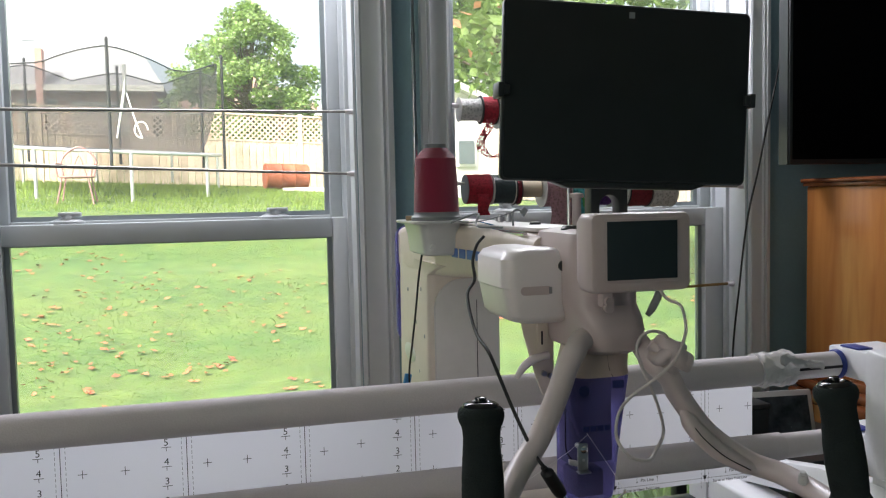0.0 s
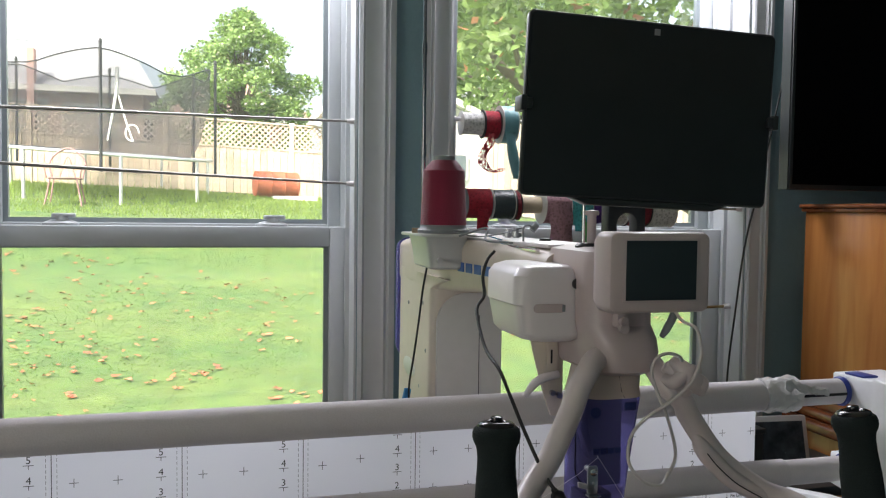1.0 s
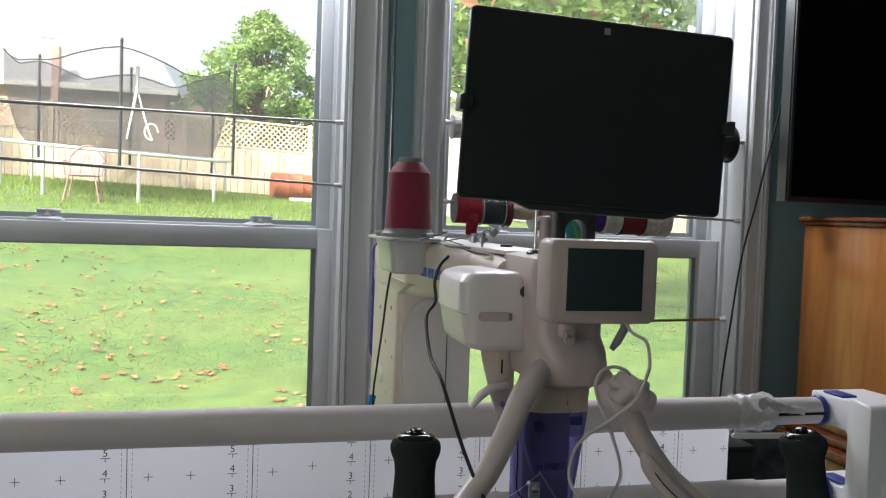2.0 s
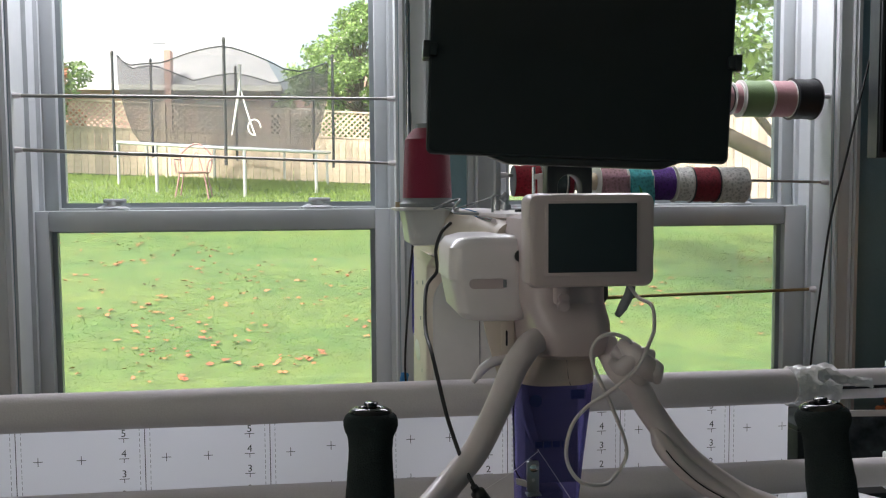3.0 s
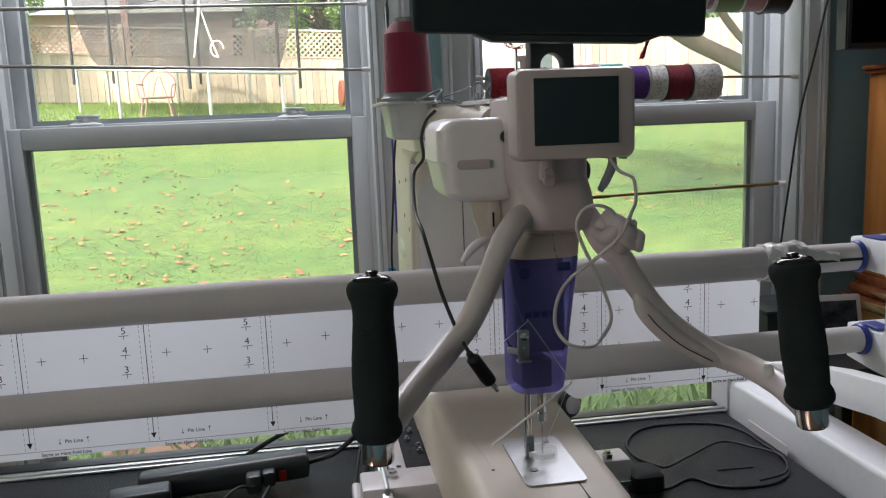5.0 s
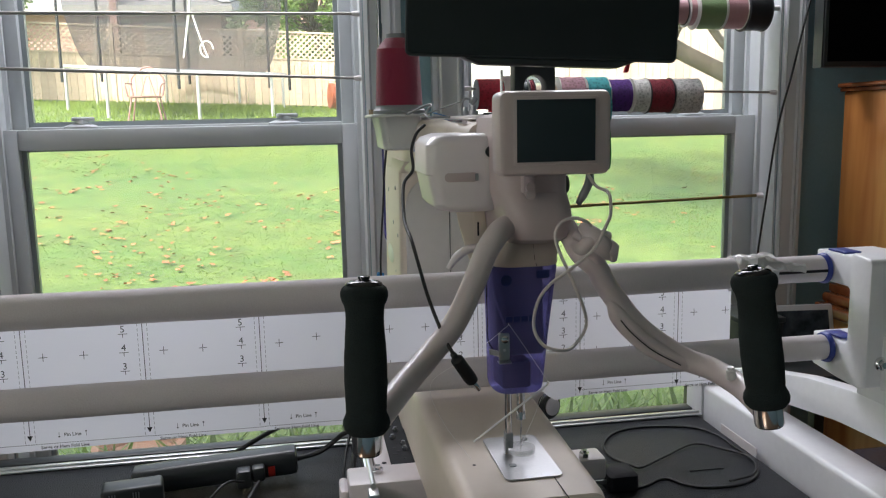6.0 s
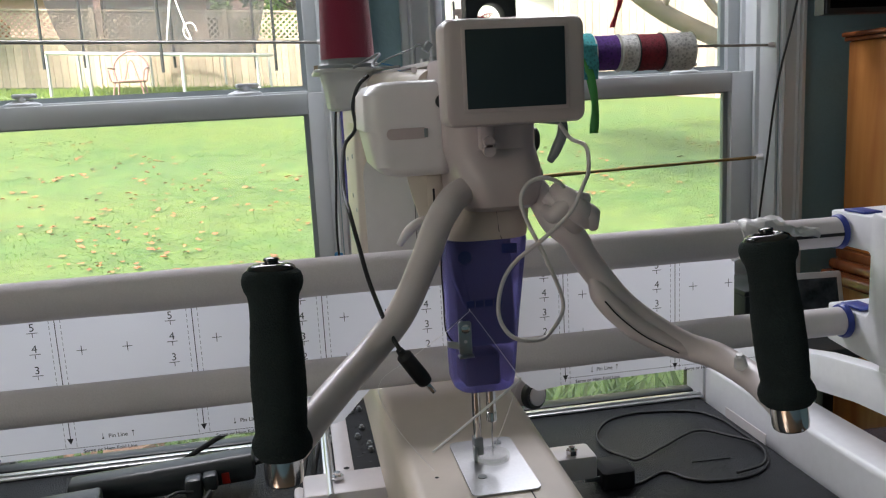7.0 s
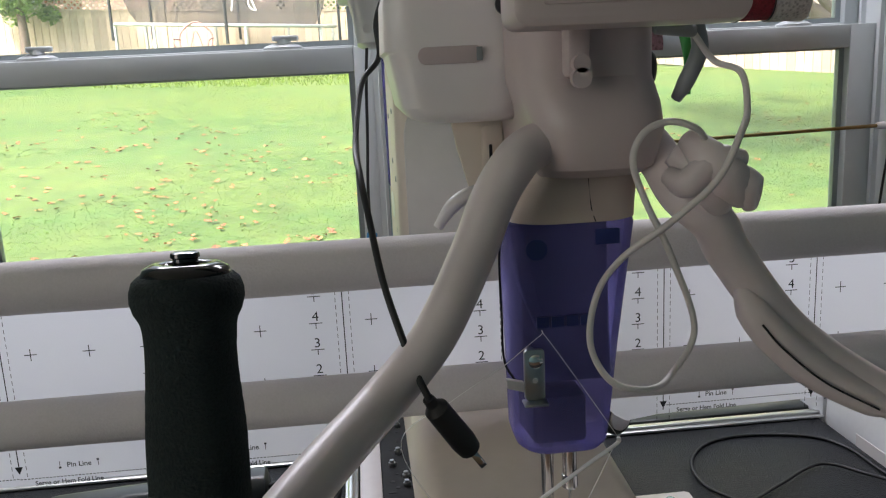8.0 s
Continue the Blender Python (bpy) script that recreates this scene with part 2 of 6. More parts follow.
def prism(outline, y0, y1, bevel=0.0, axis="y"):
    """A plate from an outline in (x, z), (y, z) or (x, y), thick along the third axis."""
    bm = bmesh.new()
    put = {"y": lambda u, v, w: (u, w, v), "x": lambda u, v, w: (w, u, v), "z": lambda u, v, w: (u, v, w)}[axis]
    a = [bm.verts.new(put(u, v, y0)) for u, v in outline]
    b = [bm.verts.new(put(u, v, y1)) for u, v in outline]
    bm.faces.new(a)
    bm.faces.new(b[::-1])
    for k in range(len(a)):
        q = (k + 1) % len(a)
        bm.faces.new((a[k], b[k], b[q], a[q]))
    bmesh.ops.recalc_face_normals(bm, faces=bm.faces[:])
    if bevel:
        bmesh.ops.bevel(bm, geom=bm.edges[:], offset=bevel, segments=2, profile=0.5, affect="EDGES")
    return bm


def rounded(x0, x1, z0, z1, r, n=5):
    pts = []
    for cx, cz, a0 in ((x1 - r, z1 - r, 0), (x0 + r, z1 - r, 90), (x0 + r, z0 + r, 180), (x1 - r, z0 + r, 270)):
        for k in range(n + 1):
            a = radians(a0 + 90 * k / n)
            pts.append((cx + r * math.cos(a), cz + r * math.sin(a)))
    return pts


def loft(sections):
    """A closed skin over rings of equal length, capped at both ends."""
    bm = bmesh.new()
    rings = [[bm.verts.new(p) for p in ring] for ring in sections]
    for a, b in zip(rings, rings[1:]):
        for k in range(len(a)):
            q = (k + 1) % len(a)
            bm.faces.new((a[k], a[q], b[q], b[k]))
    bm.faces.new(rings[0][::-1])
    bm.faces.new(rings[-1])
    bmesh.ops.recalc_face_normals(bm, faces=bm.faces[:])
    return bm


def ring_z(x0, x1, y0, y1, z, r, n=5):
    return [(u, v, z) for u, v in rounded(x0, x1, y0, y1, r, n)]


def writing(text, size, bold=0.0):
    """The flat mesh of a word in the built-in font, lying in xz and facing -y, centred."""
    cu = bpy.data.curves.new("word", "FONT")
    cu.body, cu.size, cu.align_x, cu.resolution_u, cu.offset = text, size, "CENTER", 3, bold
    ob = new("word", cu)
    bpy.context.view_layer.update()
    me = bpy.data.meshes.new_from_object(ob.evaluated_get(bpy.context.evaluated_depsgraph_get()))
    bpy.data.objects.remove(ob)
    bm = bmesh.new()
    bm.from_mesh(me)
    bpy.data.meshes.remove(me)
    return moved(bm, Matrix.Rotation(radians(90), 4, "X"))


def share(name, me, parent, loc, rot=(0, 0, 0)):
    """One more object on a mesh that is there already."""
    ob = new(name, me)
    ob.parent, ob.location, ob.rotation_euler = parent, loc, rot
    return ob


# ---- the room ----
WIN_L = (-0.448, 0.430)     # openings between the jambs
WIN_R = (0.672, 1.538)
SILL, HEAD = 0.45, 2.56
FACE, BACK = 2.045, 2.26    # inner and outer face of the window wall


def wall_piece(name, label, *boxes, mat=None):
    ob = part(name, join(*[box(*b) for b in boxes]), mat or WALL, smooth=False)
    return tagged(ob, label, "wall", kind="structure")


wall_piece("wall_north", "blue-grey painted wall with two tall windows",
           (ROOM[0], WIN_L[0], FACE, BACK, 0, 2.75), (WIN_L[1], WIN_R[0], FACE, BACK, 0, 2.75), (WIN_R[1], ROOM[1], FACE, BACK, 0, 2.75),
           (WIN_L[0], WIN_L[1], FACE, BACK, 0, SILL), (WIN_R[0], WIN_R[1], FACE, BACK, 0, SILL),
           (WIN_L[0], WIN_L[1], FACE, BACK, HEAD, 2.75), (WIN_R[0], WIN_R[1], FACE, BACK, HEAD, 2.75))
# unseen opening, added so that daylight reaches the machine's front
wall_piece("wall_west", "blue-grey painted wall with an added light opening",
           (ROOM[0] - 0.15, ROOM[0], ROOM[2], -2.2, 0, 2.75), (ROOM[0] - 0.15, ROOM[0], -0.2, BACK, 0, 2.75),
           (ROOM[0] - 0.15, ROOM[0], -2.2, -0.2, 0, 0.95), (ROOM[0] - 0.15, ROOM[0], -2.2, -0.2, 2.25, 2.75))
wall_piece("wall_east", "blue-grey painted wall", (ROOM[1], ROOM[1] + 0.15, ROOM[2], BACK, 0, 2.75))
wall_piece("wall_south", "blue-grey painted wall", (ROOM[0] - 0.15, ROOM[1] + 0.15, ROOM[2] - 0.15, ROOM[2], 0, 2.75))
tagged(part("floor", box(ROOM[0] - 0.15, ROOM[1] + 0.15, ROOM[2] - 0.15, BACK, -0.12, 0), FLOOR, smooth=False), "brown wooden floor boards", "floor", kind="structure")
tagged(part("ceiling", box(ROOM[0] - 0.3, ROOM[1] + 0.3, ROOM[2] - 0.3, BACK + 0.12, 2.75, 2.9), CEILING, smooth=False), "plain white ceiling", "ceiling", kind="structure")


def moulding(x0, x1, side):
    """The cross-section of a casing board: side +1 has its thick edge at x1."""
    w = x1 - x0
    steps = [(0, 0.0), (0, 0.012), (0.10, 0.016), (0.16, 0.012), (0.22, 0.013), (0.62, 0.018), (0.70, 0.024), (0.78, 0.020), (0.84, 0.027), (1.0, 0.027), (1.0, 0.0)]
    if side < 0:
        return [(x1 - w * u, FACE - 0.001 - v) for u, v in steps]
    return [(x0 + w * u, FACE - 0.001 - v) for u, v in steps]


def window(name, x0, x1, label, near, far):
    win = thing(name, label, "window", kind="structure")
    # jamb lining with the tracks in which the sashes slide
    for xa, s in ((x0, 1), (x1, -1)):
        pts = [(xa, FACE - 0.001), (xa + s * 0.006, FACE - 0.001), (xa + s * 0.006, 2.12), (xa + s * 0.016, 2.122), (xa + s * 0.016, 2.135), (xa + s * 0.008, 2.137), (xa + s * 0.008, 2.188),
               (xa + s * 0.018, 2.19), (xa + s * 0.018, 2.2), (xa + s * 0.01, 2.202), (xa + s * 0.01, BACK), (xa, BACK)]
        part("jamb", prism(pts if s > 0 else pts[::-1], SILL, HEAD, axis="z"), VINYL, win)
    part("head_jamb", box(x0 + 0.01, x1 - 0.01, FACE, BACK, HEAD - 0.02, HEAD - 0.001), VINYL, win)
    part("window_sill", box(x0 - 0.05, x1 + 0.05, FACE - 0.05, BACK + 0.03, SILL - 0.03, SILL + 0.002, 0.006), TRIM, win)
    # lower sash, inside
    g0, g1 = x0 + 0.050, x1 - (0.058 if x1 < 1 else 0.077)

    def sash(kind, za, zb, ya, yb, gx0, gx1, gz0, gz1):
        s = part(kind, join(box(x0 + 0.009, gx0, ya, yb, za, zb, 0.003), box(gx1, x1 - 0.009, ya, yb, za, zb, 0.003),
                            box(gx0, gx1, ya, yb, gz1, zb, 0.003), box(gx0, gx1, ya, yb, za, gz0, 0.003)), VINYL, win)
        yc = (ya + yb) / 2 + 0.004
        w = 0.012
        part("glazing_bead", join(box(gx0, gx0 + w, yc - 0.004, yc + 0.012, gz0, gz1), box(gx1 - w, gx1, yc - 0.004, yc + 0.012, gz0, gz1),
                                  box(gx0 + w, gx1 - w, yc - 0.004, yc + 0.012, gz0, gz0 + w), box(gx0 + w, gx1 - w, yc - 0.004, yc + 0.012, gz1 - 0.004, gz1)), SPACER, s, "grey glazing spacer", smooth=False)
        p = part("pane", box(gx0 + 0.002, gx1 - 0.002, yc + 0.003, yc + 0.007, gz0 + 0.002, gz1 - 0.002), GLASS, s, "clear glass", smooth=False)
        p.visible_shadow = False

    sash("lower_sash", SILL + 0.004, 1.524, 2.138, 2.18, g0 - 0.004, g1 + 0.004, SILL + 0.07, 1.474)
    sash("upper_sash", 1.49, HEAD - 0.02, 2.2025, 2.238, x0 + 0.05, x1 - 0.05, 1.53, HEAD - 0.07)
    # two sash locks on the meeting rail
    for f in (0.215, 0.775):
        cx = x0 + (x1 - x0) * f
        base = lathe([(0, 0), (0.028, 0), (0.028, 0.005), (0.022, 0.009), (0.014, 0.013), (0, 0.014)], 28, Matrix.Translation((cx, 2.158, 1.5245)) @ Matrix.Diagonal((1.45, 0.6, 1, 1)))
        lock = part("sash_lock", base, VINYL, win)
        part("lock_lever", join(rod((cx + 0.002, 2.158, 1.536), (cx + 0.002, 2.158, 1.546), 0.014, 0.012), prism([(cx - 0.016, 2.144), (cx + 0.030, 2.150), (cx + 0.034, 2.156), (cx + 0.030, 2.164), (cx - 0.014, 2.171), (cx - 0.022, 2.158)], 1.542, 1.5525, 0.003, axis="z")), VINYL, lock)
    # casing boards round the opening
    for xa, xb, s in ((x0 - near, x0 - 0.002, -1), (x1 + 0.002, x1 + far, 1)):
        part("casing", prism(moulding(xa, xb, s), SILL - 0.03, HEAD + 0.001, axis="z"), TRIM, win)
    part("head_casing", box(x0 - near, x1 + far, FACE - 0.024, FACE - 0.001, HEAD + 0.002, HEAD + 0.09, 0.004), TRIM, win)
    part("apron", box(x0 - 0.05, x1 + 0.04, FACE - 0.02, FACE - 0.001, SILL - 0.11, SILL - 0.032, 0.004), TRIM, win)
    return win


window("window_1", *WIN_L, "white double-hung vinyl window with two sash locks", 0.088, 0.090)
window("window_2", *WIN_R, "white double-hung vinyl window crossed by ribbon rods", 0.078, 0.056)

# ---- outdoors: lawn, fence, trampoline, houses, trees ----
SLOPE, CROSS = 0.119, -0.04


def lawn_z(y, x=-1.5):
    """The lawn climbs away from the house and falls a little to one side."""
    swell = 0.2 * max(0.0, 1 - ((y - 15.2) / 5) ** 2)
    return -0.12 + swell + SLOPE * (min(y, 24) - 2.3) + CROSS * (max(-14, min(14, x)) + 1.5) * max(0.0, min(1.0, (y - 3) / 7))




def grass(name, vary, piece=0.0, gain=1.0):
    """Lawn green that drifts between deep green and yellow-green in broad bands and small patches."""
    m = material(name, (0.05, 0.09, 0.02), 0.8, 0, vary, 45, 0.5, 5)
    n, l = m.node_tree.nodes, m.node_tree.links
    b = n["Principled BSDF"]
    at, wide, mid, add, ramp, mul = n["Texture Coordinate"], n.new("ShaderNodeTexNoise"), n.new("ShaderNodeTexNoise"), n.new("ShaderNodeMath"), n.new("ShaderNodeValToRGB"), n.new("ShaderNodeVectorMath")
    long = n.new("ShaderNodeMapping")
    long.inputs["Scale"].default_value = (0.35, 0.8, 0.35)
    l.new(at.outputs["Object"], long.inputs["Vector"])
    l.new(long.outputs[0], wide.inputs["Vector"])
    l.new(at.outputs["Object"], mid.inputs["Vector"])
    wide.inputs["Scale"].default_value, mid.inputs["Scale"].default_value = 1.0, 3.2
    mid.inputs["Detail"].default_value = 5
    add.operation, mul.operation = "ADD", "SCALE"
    l.new(wide.outputs["Fac"], add.inputs[0])
    l.new(mid.outputs["Fac"], add.inputs[1])
    half = n.new("ShaderNodeMath")
    half.operation, half.inputs[1].default_value = "MULTIPLY", 0.5
    l.new(add.outputs[0], half.inputs[0])
    e = ramp.color_ramp.elements
    e[0].position, e[0].color = 0.36, (0.051 * gain, 0.104 * gain, 0.023 * gain, 1)
    e[1].position, e[1].color = 0.66, (0.096 * gain, 0.134 * gain, 0.029 * gain, 1)
    l.new(half.outputs[0], ramp.inputs[0])
    tone = n.new("ShaderNodeVectorMath")
    tone.operation = "SCALE"
    l.new(ramp.outputs[0], tone.inputs[0])
    l.new(n["Map Range"].outputs[0], tone.inputs["Scale"])
    l.new(tone.outputs[0], b.inputs["Base Color"])
    return by_piece(m, piece) if piece else m


GRASS = grass("lawn_grass", 0.35)
BLADE = grass("grass_blade", 0.2, 0.25, 1.85)


def leafy(m, share):
    """Lets a share of the light through a thin leaf."""
    n, l = m.node_tree.nodes, m.node_tree.links
    b = n["Principled BSDF"]
    thin, both = n.new("ShaderNodeBsdfTranslucent"), n.new("ShaderNodeMixShader")
    l.new(b.inputs["Base Color"].links[0].from_socket, thin.inputs[0])
    both.inputs[0].default_value = share
    l.new(b.outputs[0], both.inputs[1])
    l.new(thin.outputs[0], both.inputs[2])
    l.new(both.outputs[0], n["Material Output"].inputs[0])


leafy(BLADE, 0.55)
# paler than the lawn: drier grass, with sunlight put into the colour too
TUFT = by_piece(material("yellow_green_tuft", (0.26, 0.36, 0.085), 0.7, 0, 0.3, 8, 0, 0.5), 0.3)
leafy(TUFT, 0.5)
FALLEN = by_piece(material("fallen_orange_leaf", (0.40, 0.13, 0.065), 0.7, 0, 0.2, 30, 0), 0.4)
FENCE = by_piece(material("weathered_pine_board", (0.58, 0.47, 0.365), 0.75, 0, 0.3, 9, 0.3, 1.3), 0.24)
# darker copy of FENCE: strong sun on the side fence toned down by colour
DIM_FENCE = by_piece(material("dimmed_fence_board", (0.34, 0.275, 0.235), 0.8, 0, 0.3, 9, 0.3, 1.3), 0.24)
NET = sheer("black_net", (0.035, 0.03, 0.042), 0.5)
GALV = material("galvanised_tube", (0.55, 0.56, 0.57), 0.4, 0.6, 0.08)
POLE = material("black_foam_pole", (0.02, 0.02, 0.025), 0.7)
# brick paled towards pink: haze and overexposure put into the colour
BRICK = material("red_brick", (0.46, 0.27, 0.235), 0.85, 0, 0.2, 12, 0.3, 1)
ROOF = material("grey_shingle", (0.29, 0.29, 0.31), 0.85, 0, 0.15, 6, 0.3, 0.7)
SHINGLE = material("brown_shingle", (0.24, 0.15, 0.12), 0.85, 0, 0.15, 6, 0.3, 0.7)
SIDING = material("white_siding", (0.62, 0.61, 0.59), 0.6, 0, 0.05, 5, 0.1, 1)
DARKPANE = material("far_window_pane", (0.10, 0.12, 0.13), 0.1)
BARK = material("grey_brown_bark", (0.16, 0.12, 0.10), 0.9, 0, 0.3, 14, 0.8, 3)
LEAF = by_piece(material("green_leaf", (0.075, 0.15, 0.03), 0.5, 0, 0.15, 6, 0, 1, Transmission_Weight=0.0), 0.45)
LEAF_PALE = by_piece(material("pale_green_leaf", (0.16, 0.24, 0.06), 0.5, 0, 0.15, 6, 0, 1), 0.4)
LEAF_MID = by_piece(material("yellow_green_leaf", (0.22, 0.33, 0.10), 0.5, 0, 0.15, 6, 0, 1), 0.5)
# rust tone brightened for the overexposed haze over the far trees
LEAF_RUST = by_piece(material("rust_leaf", (0.46, 0.20, 0.11), 0.6, 0, 0.2, 6, 0, 1), 0.4)
for m in (LEAF, LEAF_PALE, LEAF_MID, LEAF_RUST):
    leafy(m, 0.4)
PETAL = material("white_blossom", (0.8, 0.72, 0.74), 0.6)

rng = random.Random(4)
bm = bmesh.new()
ys = [BACK - 0.02, 4, 6, 8, 10, 11, 12, 13, 14, 15, 16, 17, 18, 19, 20, 24, 40, 80, 160, 400, 1200]
xs = [-900, -200, -60, -14, -10, -7, -5, -3, -1.5, 0, 1.5, 3, 5, 7, 10, 14, 60, 200, 900]
grid = [[bm.verts.new((x, y, lawn_z(y, x) + (0.03 * noise.noise((x * 0.4, y * 0.4, 0)) if y < 30 else 0))) for x in xs] for y in ys]
back_row = [bm.verts.new((x, -1200, -0.16)) for x in xs]
mid_row = [bm.verts.new((x, BACK - 0.03, -0.13)) for x in xs]
for a, b in [(back_row, mid_row), (mid_row, grid[0])] + list(zip(grid, grid[1:])):
    for k in range(len(xs) - 1):
        bm.faces.new((a[k], a[k + 1], b[k + 1], b[k]))
tagged(part("ground", bm, GRASS), "mown green back-garden lawn rising from the house", "lawn", kind="structure")


def scatter(name, mat, count, make, label, category, seed):
    r = random.Random(seed)
    verts, faces = [], []
    for _ in range(count):
        v, f = make(r)
        base = len(verts)
        verts += v
        faces += [tuple(base + i for i in q) for q in f]
    me = bpy.data.meshes.new(name)
    me.from_pydata(verts, [], faces)
    me.materials.append(mat)
    return tagged(new(name, me), label, category, kind="stuff")


def blade(r):
    y = 2.9 + 13 * r.random() ** 1.5
    x = r.uniform(-0.6, 0.95) * (y - 0.5)
    h = r.uniform(0.004, 0.009) * (1.0 + 0.03 * y)
    w = 0.0026 * (0.8 + 0.14 * y)
    a, lean = r.uniform(0, 6.28), r.uniform(-2.6, 2.6) * h
    z = lawn_z(y, x) - 0.002
    c, s = math.cos(a), math.sin(a)
    return [(x - w * c, y - w * s, z), (x + w * c, y + w * s, z), (x + lean * s, y - lean * c, z + h)], [(0, 1, 2) if c > 0 else (1, 0, 2)]


scatter("lawn_grass", BLADE, 170000, blade, "short green blades of lawn grass", "grass", 3)


def fallen(r):
    while True:
        y = 3.4 + 8.5 * r.random() ** 1.1
        x = r.uniform(-0.45, 0.75) * y
        if noise.noise((x * 0.45, y * 0.3, 3.3)) > -0.25 + 0.4 * r.random() and noise.noise((x * 2.6, y * 1.9, 7.7)) > -0.25 + 0.35 * r.random():
            break
    s = r.uniform(0.018, 0.042)
    a = r.uniform(0, 6.28)
    z = lawn_z(y, x) + 0.008
    pts = []
    for k in range(7):
        rr = s * (1.0 if k % 2 == 0 else 0.55)
        pts.append((x + rr * math.cos(a + k * 0.9), y + rr * math.sin(a + k * 0.9), z + r.uniform(0, 0.02)))
    return [(x, y, z + 0.008)] + pts, [(0, k, k % 7 + 1) for k in range(1, 8)]


scatter("fallen_leaves", FALLEN, 820, fallen, "scattered fallen orange maple leaves on the lawn", "leaf", 8)


def tuft(r):
    y = r.uniform(13.8, 19.2)
    x = r.uniform(-7.5, 3.5)
    h, w = r.uniform(0.03, 0.09) * (2.2 if abs(x + 2) < 2 and 15.6 < y < 18.6 and r.random() < 0.35 else 1), r.uniform(0.008, 0.016)
    a, lean = r.uniform(-0.7, 0.7), r.uniform(-0.5, 0.5) * h
    z = lawn_z(y, x) - 0.01
    c, s = math.cos(a), math.sin(a)
    return [(x - w * c, y - w * s, z), (x + w * c, y + w * s, z), (x + lean, y - 0.2 * h, z + h)], [(0, 1, 2)]


scatter("lawn_tufts", TUFT, 15000, tuft, "uncut tufts of grass towards the fence", "grass", 5)


# fence: posts, boards and a lattice top
def fence(name, a, b, height, label, lattice=0.0, mat=None):
    f = thing(name, label, "fence")
    a, b = Vector(a), Vector(b)
    run = (b - a).length
    way = (b - a) / run
    turn, tip = math.atan2(way.y, way.x), -math.asin(way.z)
    board = None
    top = height - lattice
    n = int(run / 0.15)
    for k in range(n):
        p = a + way * (k + 0.5) * run / n
        if board is None:
            board = part("board", box(-0.071, 0.071, -0.01, 0.01, 0.03, top, 0.003, 1), mat or FENCE, f, smooth=False)
            board.location, board.rotation_euler = p, (0, 0, turn)
            board_mesh = board.data
        else:
            share("board", board_mesh, f, p, (0, 0, turn + rng.uniform(-0.01, 0.01)))
    for z in (0.4, top - 0.1):
        rail = part("rail", box(0, run, 0.012, 0.05, z, z + 0.09), mat or FENCE, f, smooth=False)
        rail.location, rail.rotation_euler = a, (0, tip, turn)
    m = int(run / 2.4)
    for k in range(m + 1):
        p = a + way * k * run / m
        post = part("post", box(-0.05, 0.05, -0.035, 0.06, -0.3, height + 0.04, 0.006, 1), mat or FENCE, f, smooth=False)
        post.location, post.rotation_euler = p, (0, 0, turn)
    if lattice:
        strips = []
        step, lh = 0.13, lattice - 0.06
        for k in range(int(run / step)):
            for s, dy in ((1, -0.004), (-1, 0.005)):
                bs = box(-0.017, 0.017, dy, dy + 0.008, -lh / 2 * 1.41, lh / 2 * 1.41)
                strips.append(moved(bs, Matrix.Translation(((k + 0.5) * step, 0, top + 0.04 + lh / 2)) @ Matrix.Rotation(s * radians(45), 4, "Y")))
        lat = part("lattice", join(*strips), mat or FENCE, f, smooth=False)
        lat.location, lat.rotation_euler = a, (0, tip, turn)
        cap = part("cap_rail", join(box(0, run, -0.03, 0.03, height - 0.03, height + 0.01), box(0, run, -0.025, 0.025, top, top + 0.04)), mat or FENCE, f, smooth=False)
        cap.location, cap.rotation_euler = a, (0, tip, turn)
    return f


FENCE_Y = 19.4
fence("garden_fence", (-12.0, FENCE_Y, lawn_z(FENCE_Y, -12)), (4.6, FENCE_Y, lawn_z(FENCE_Y, 4.6)), 1.67, "pale wooden board fence with a lattice top", 0.62)


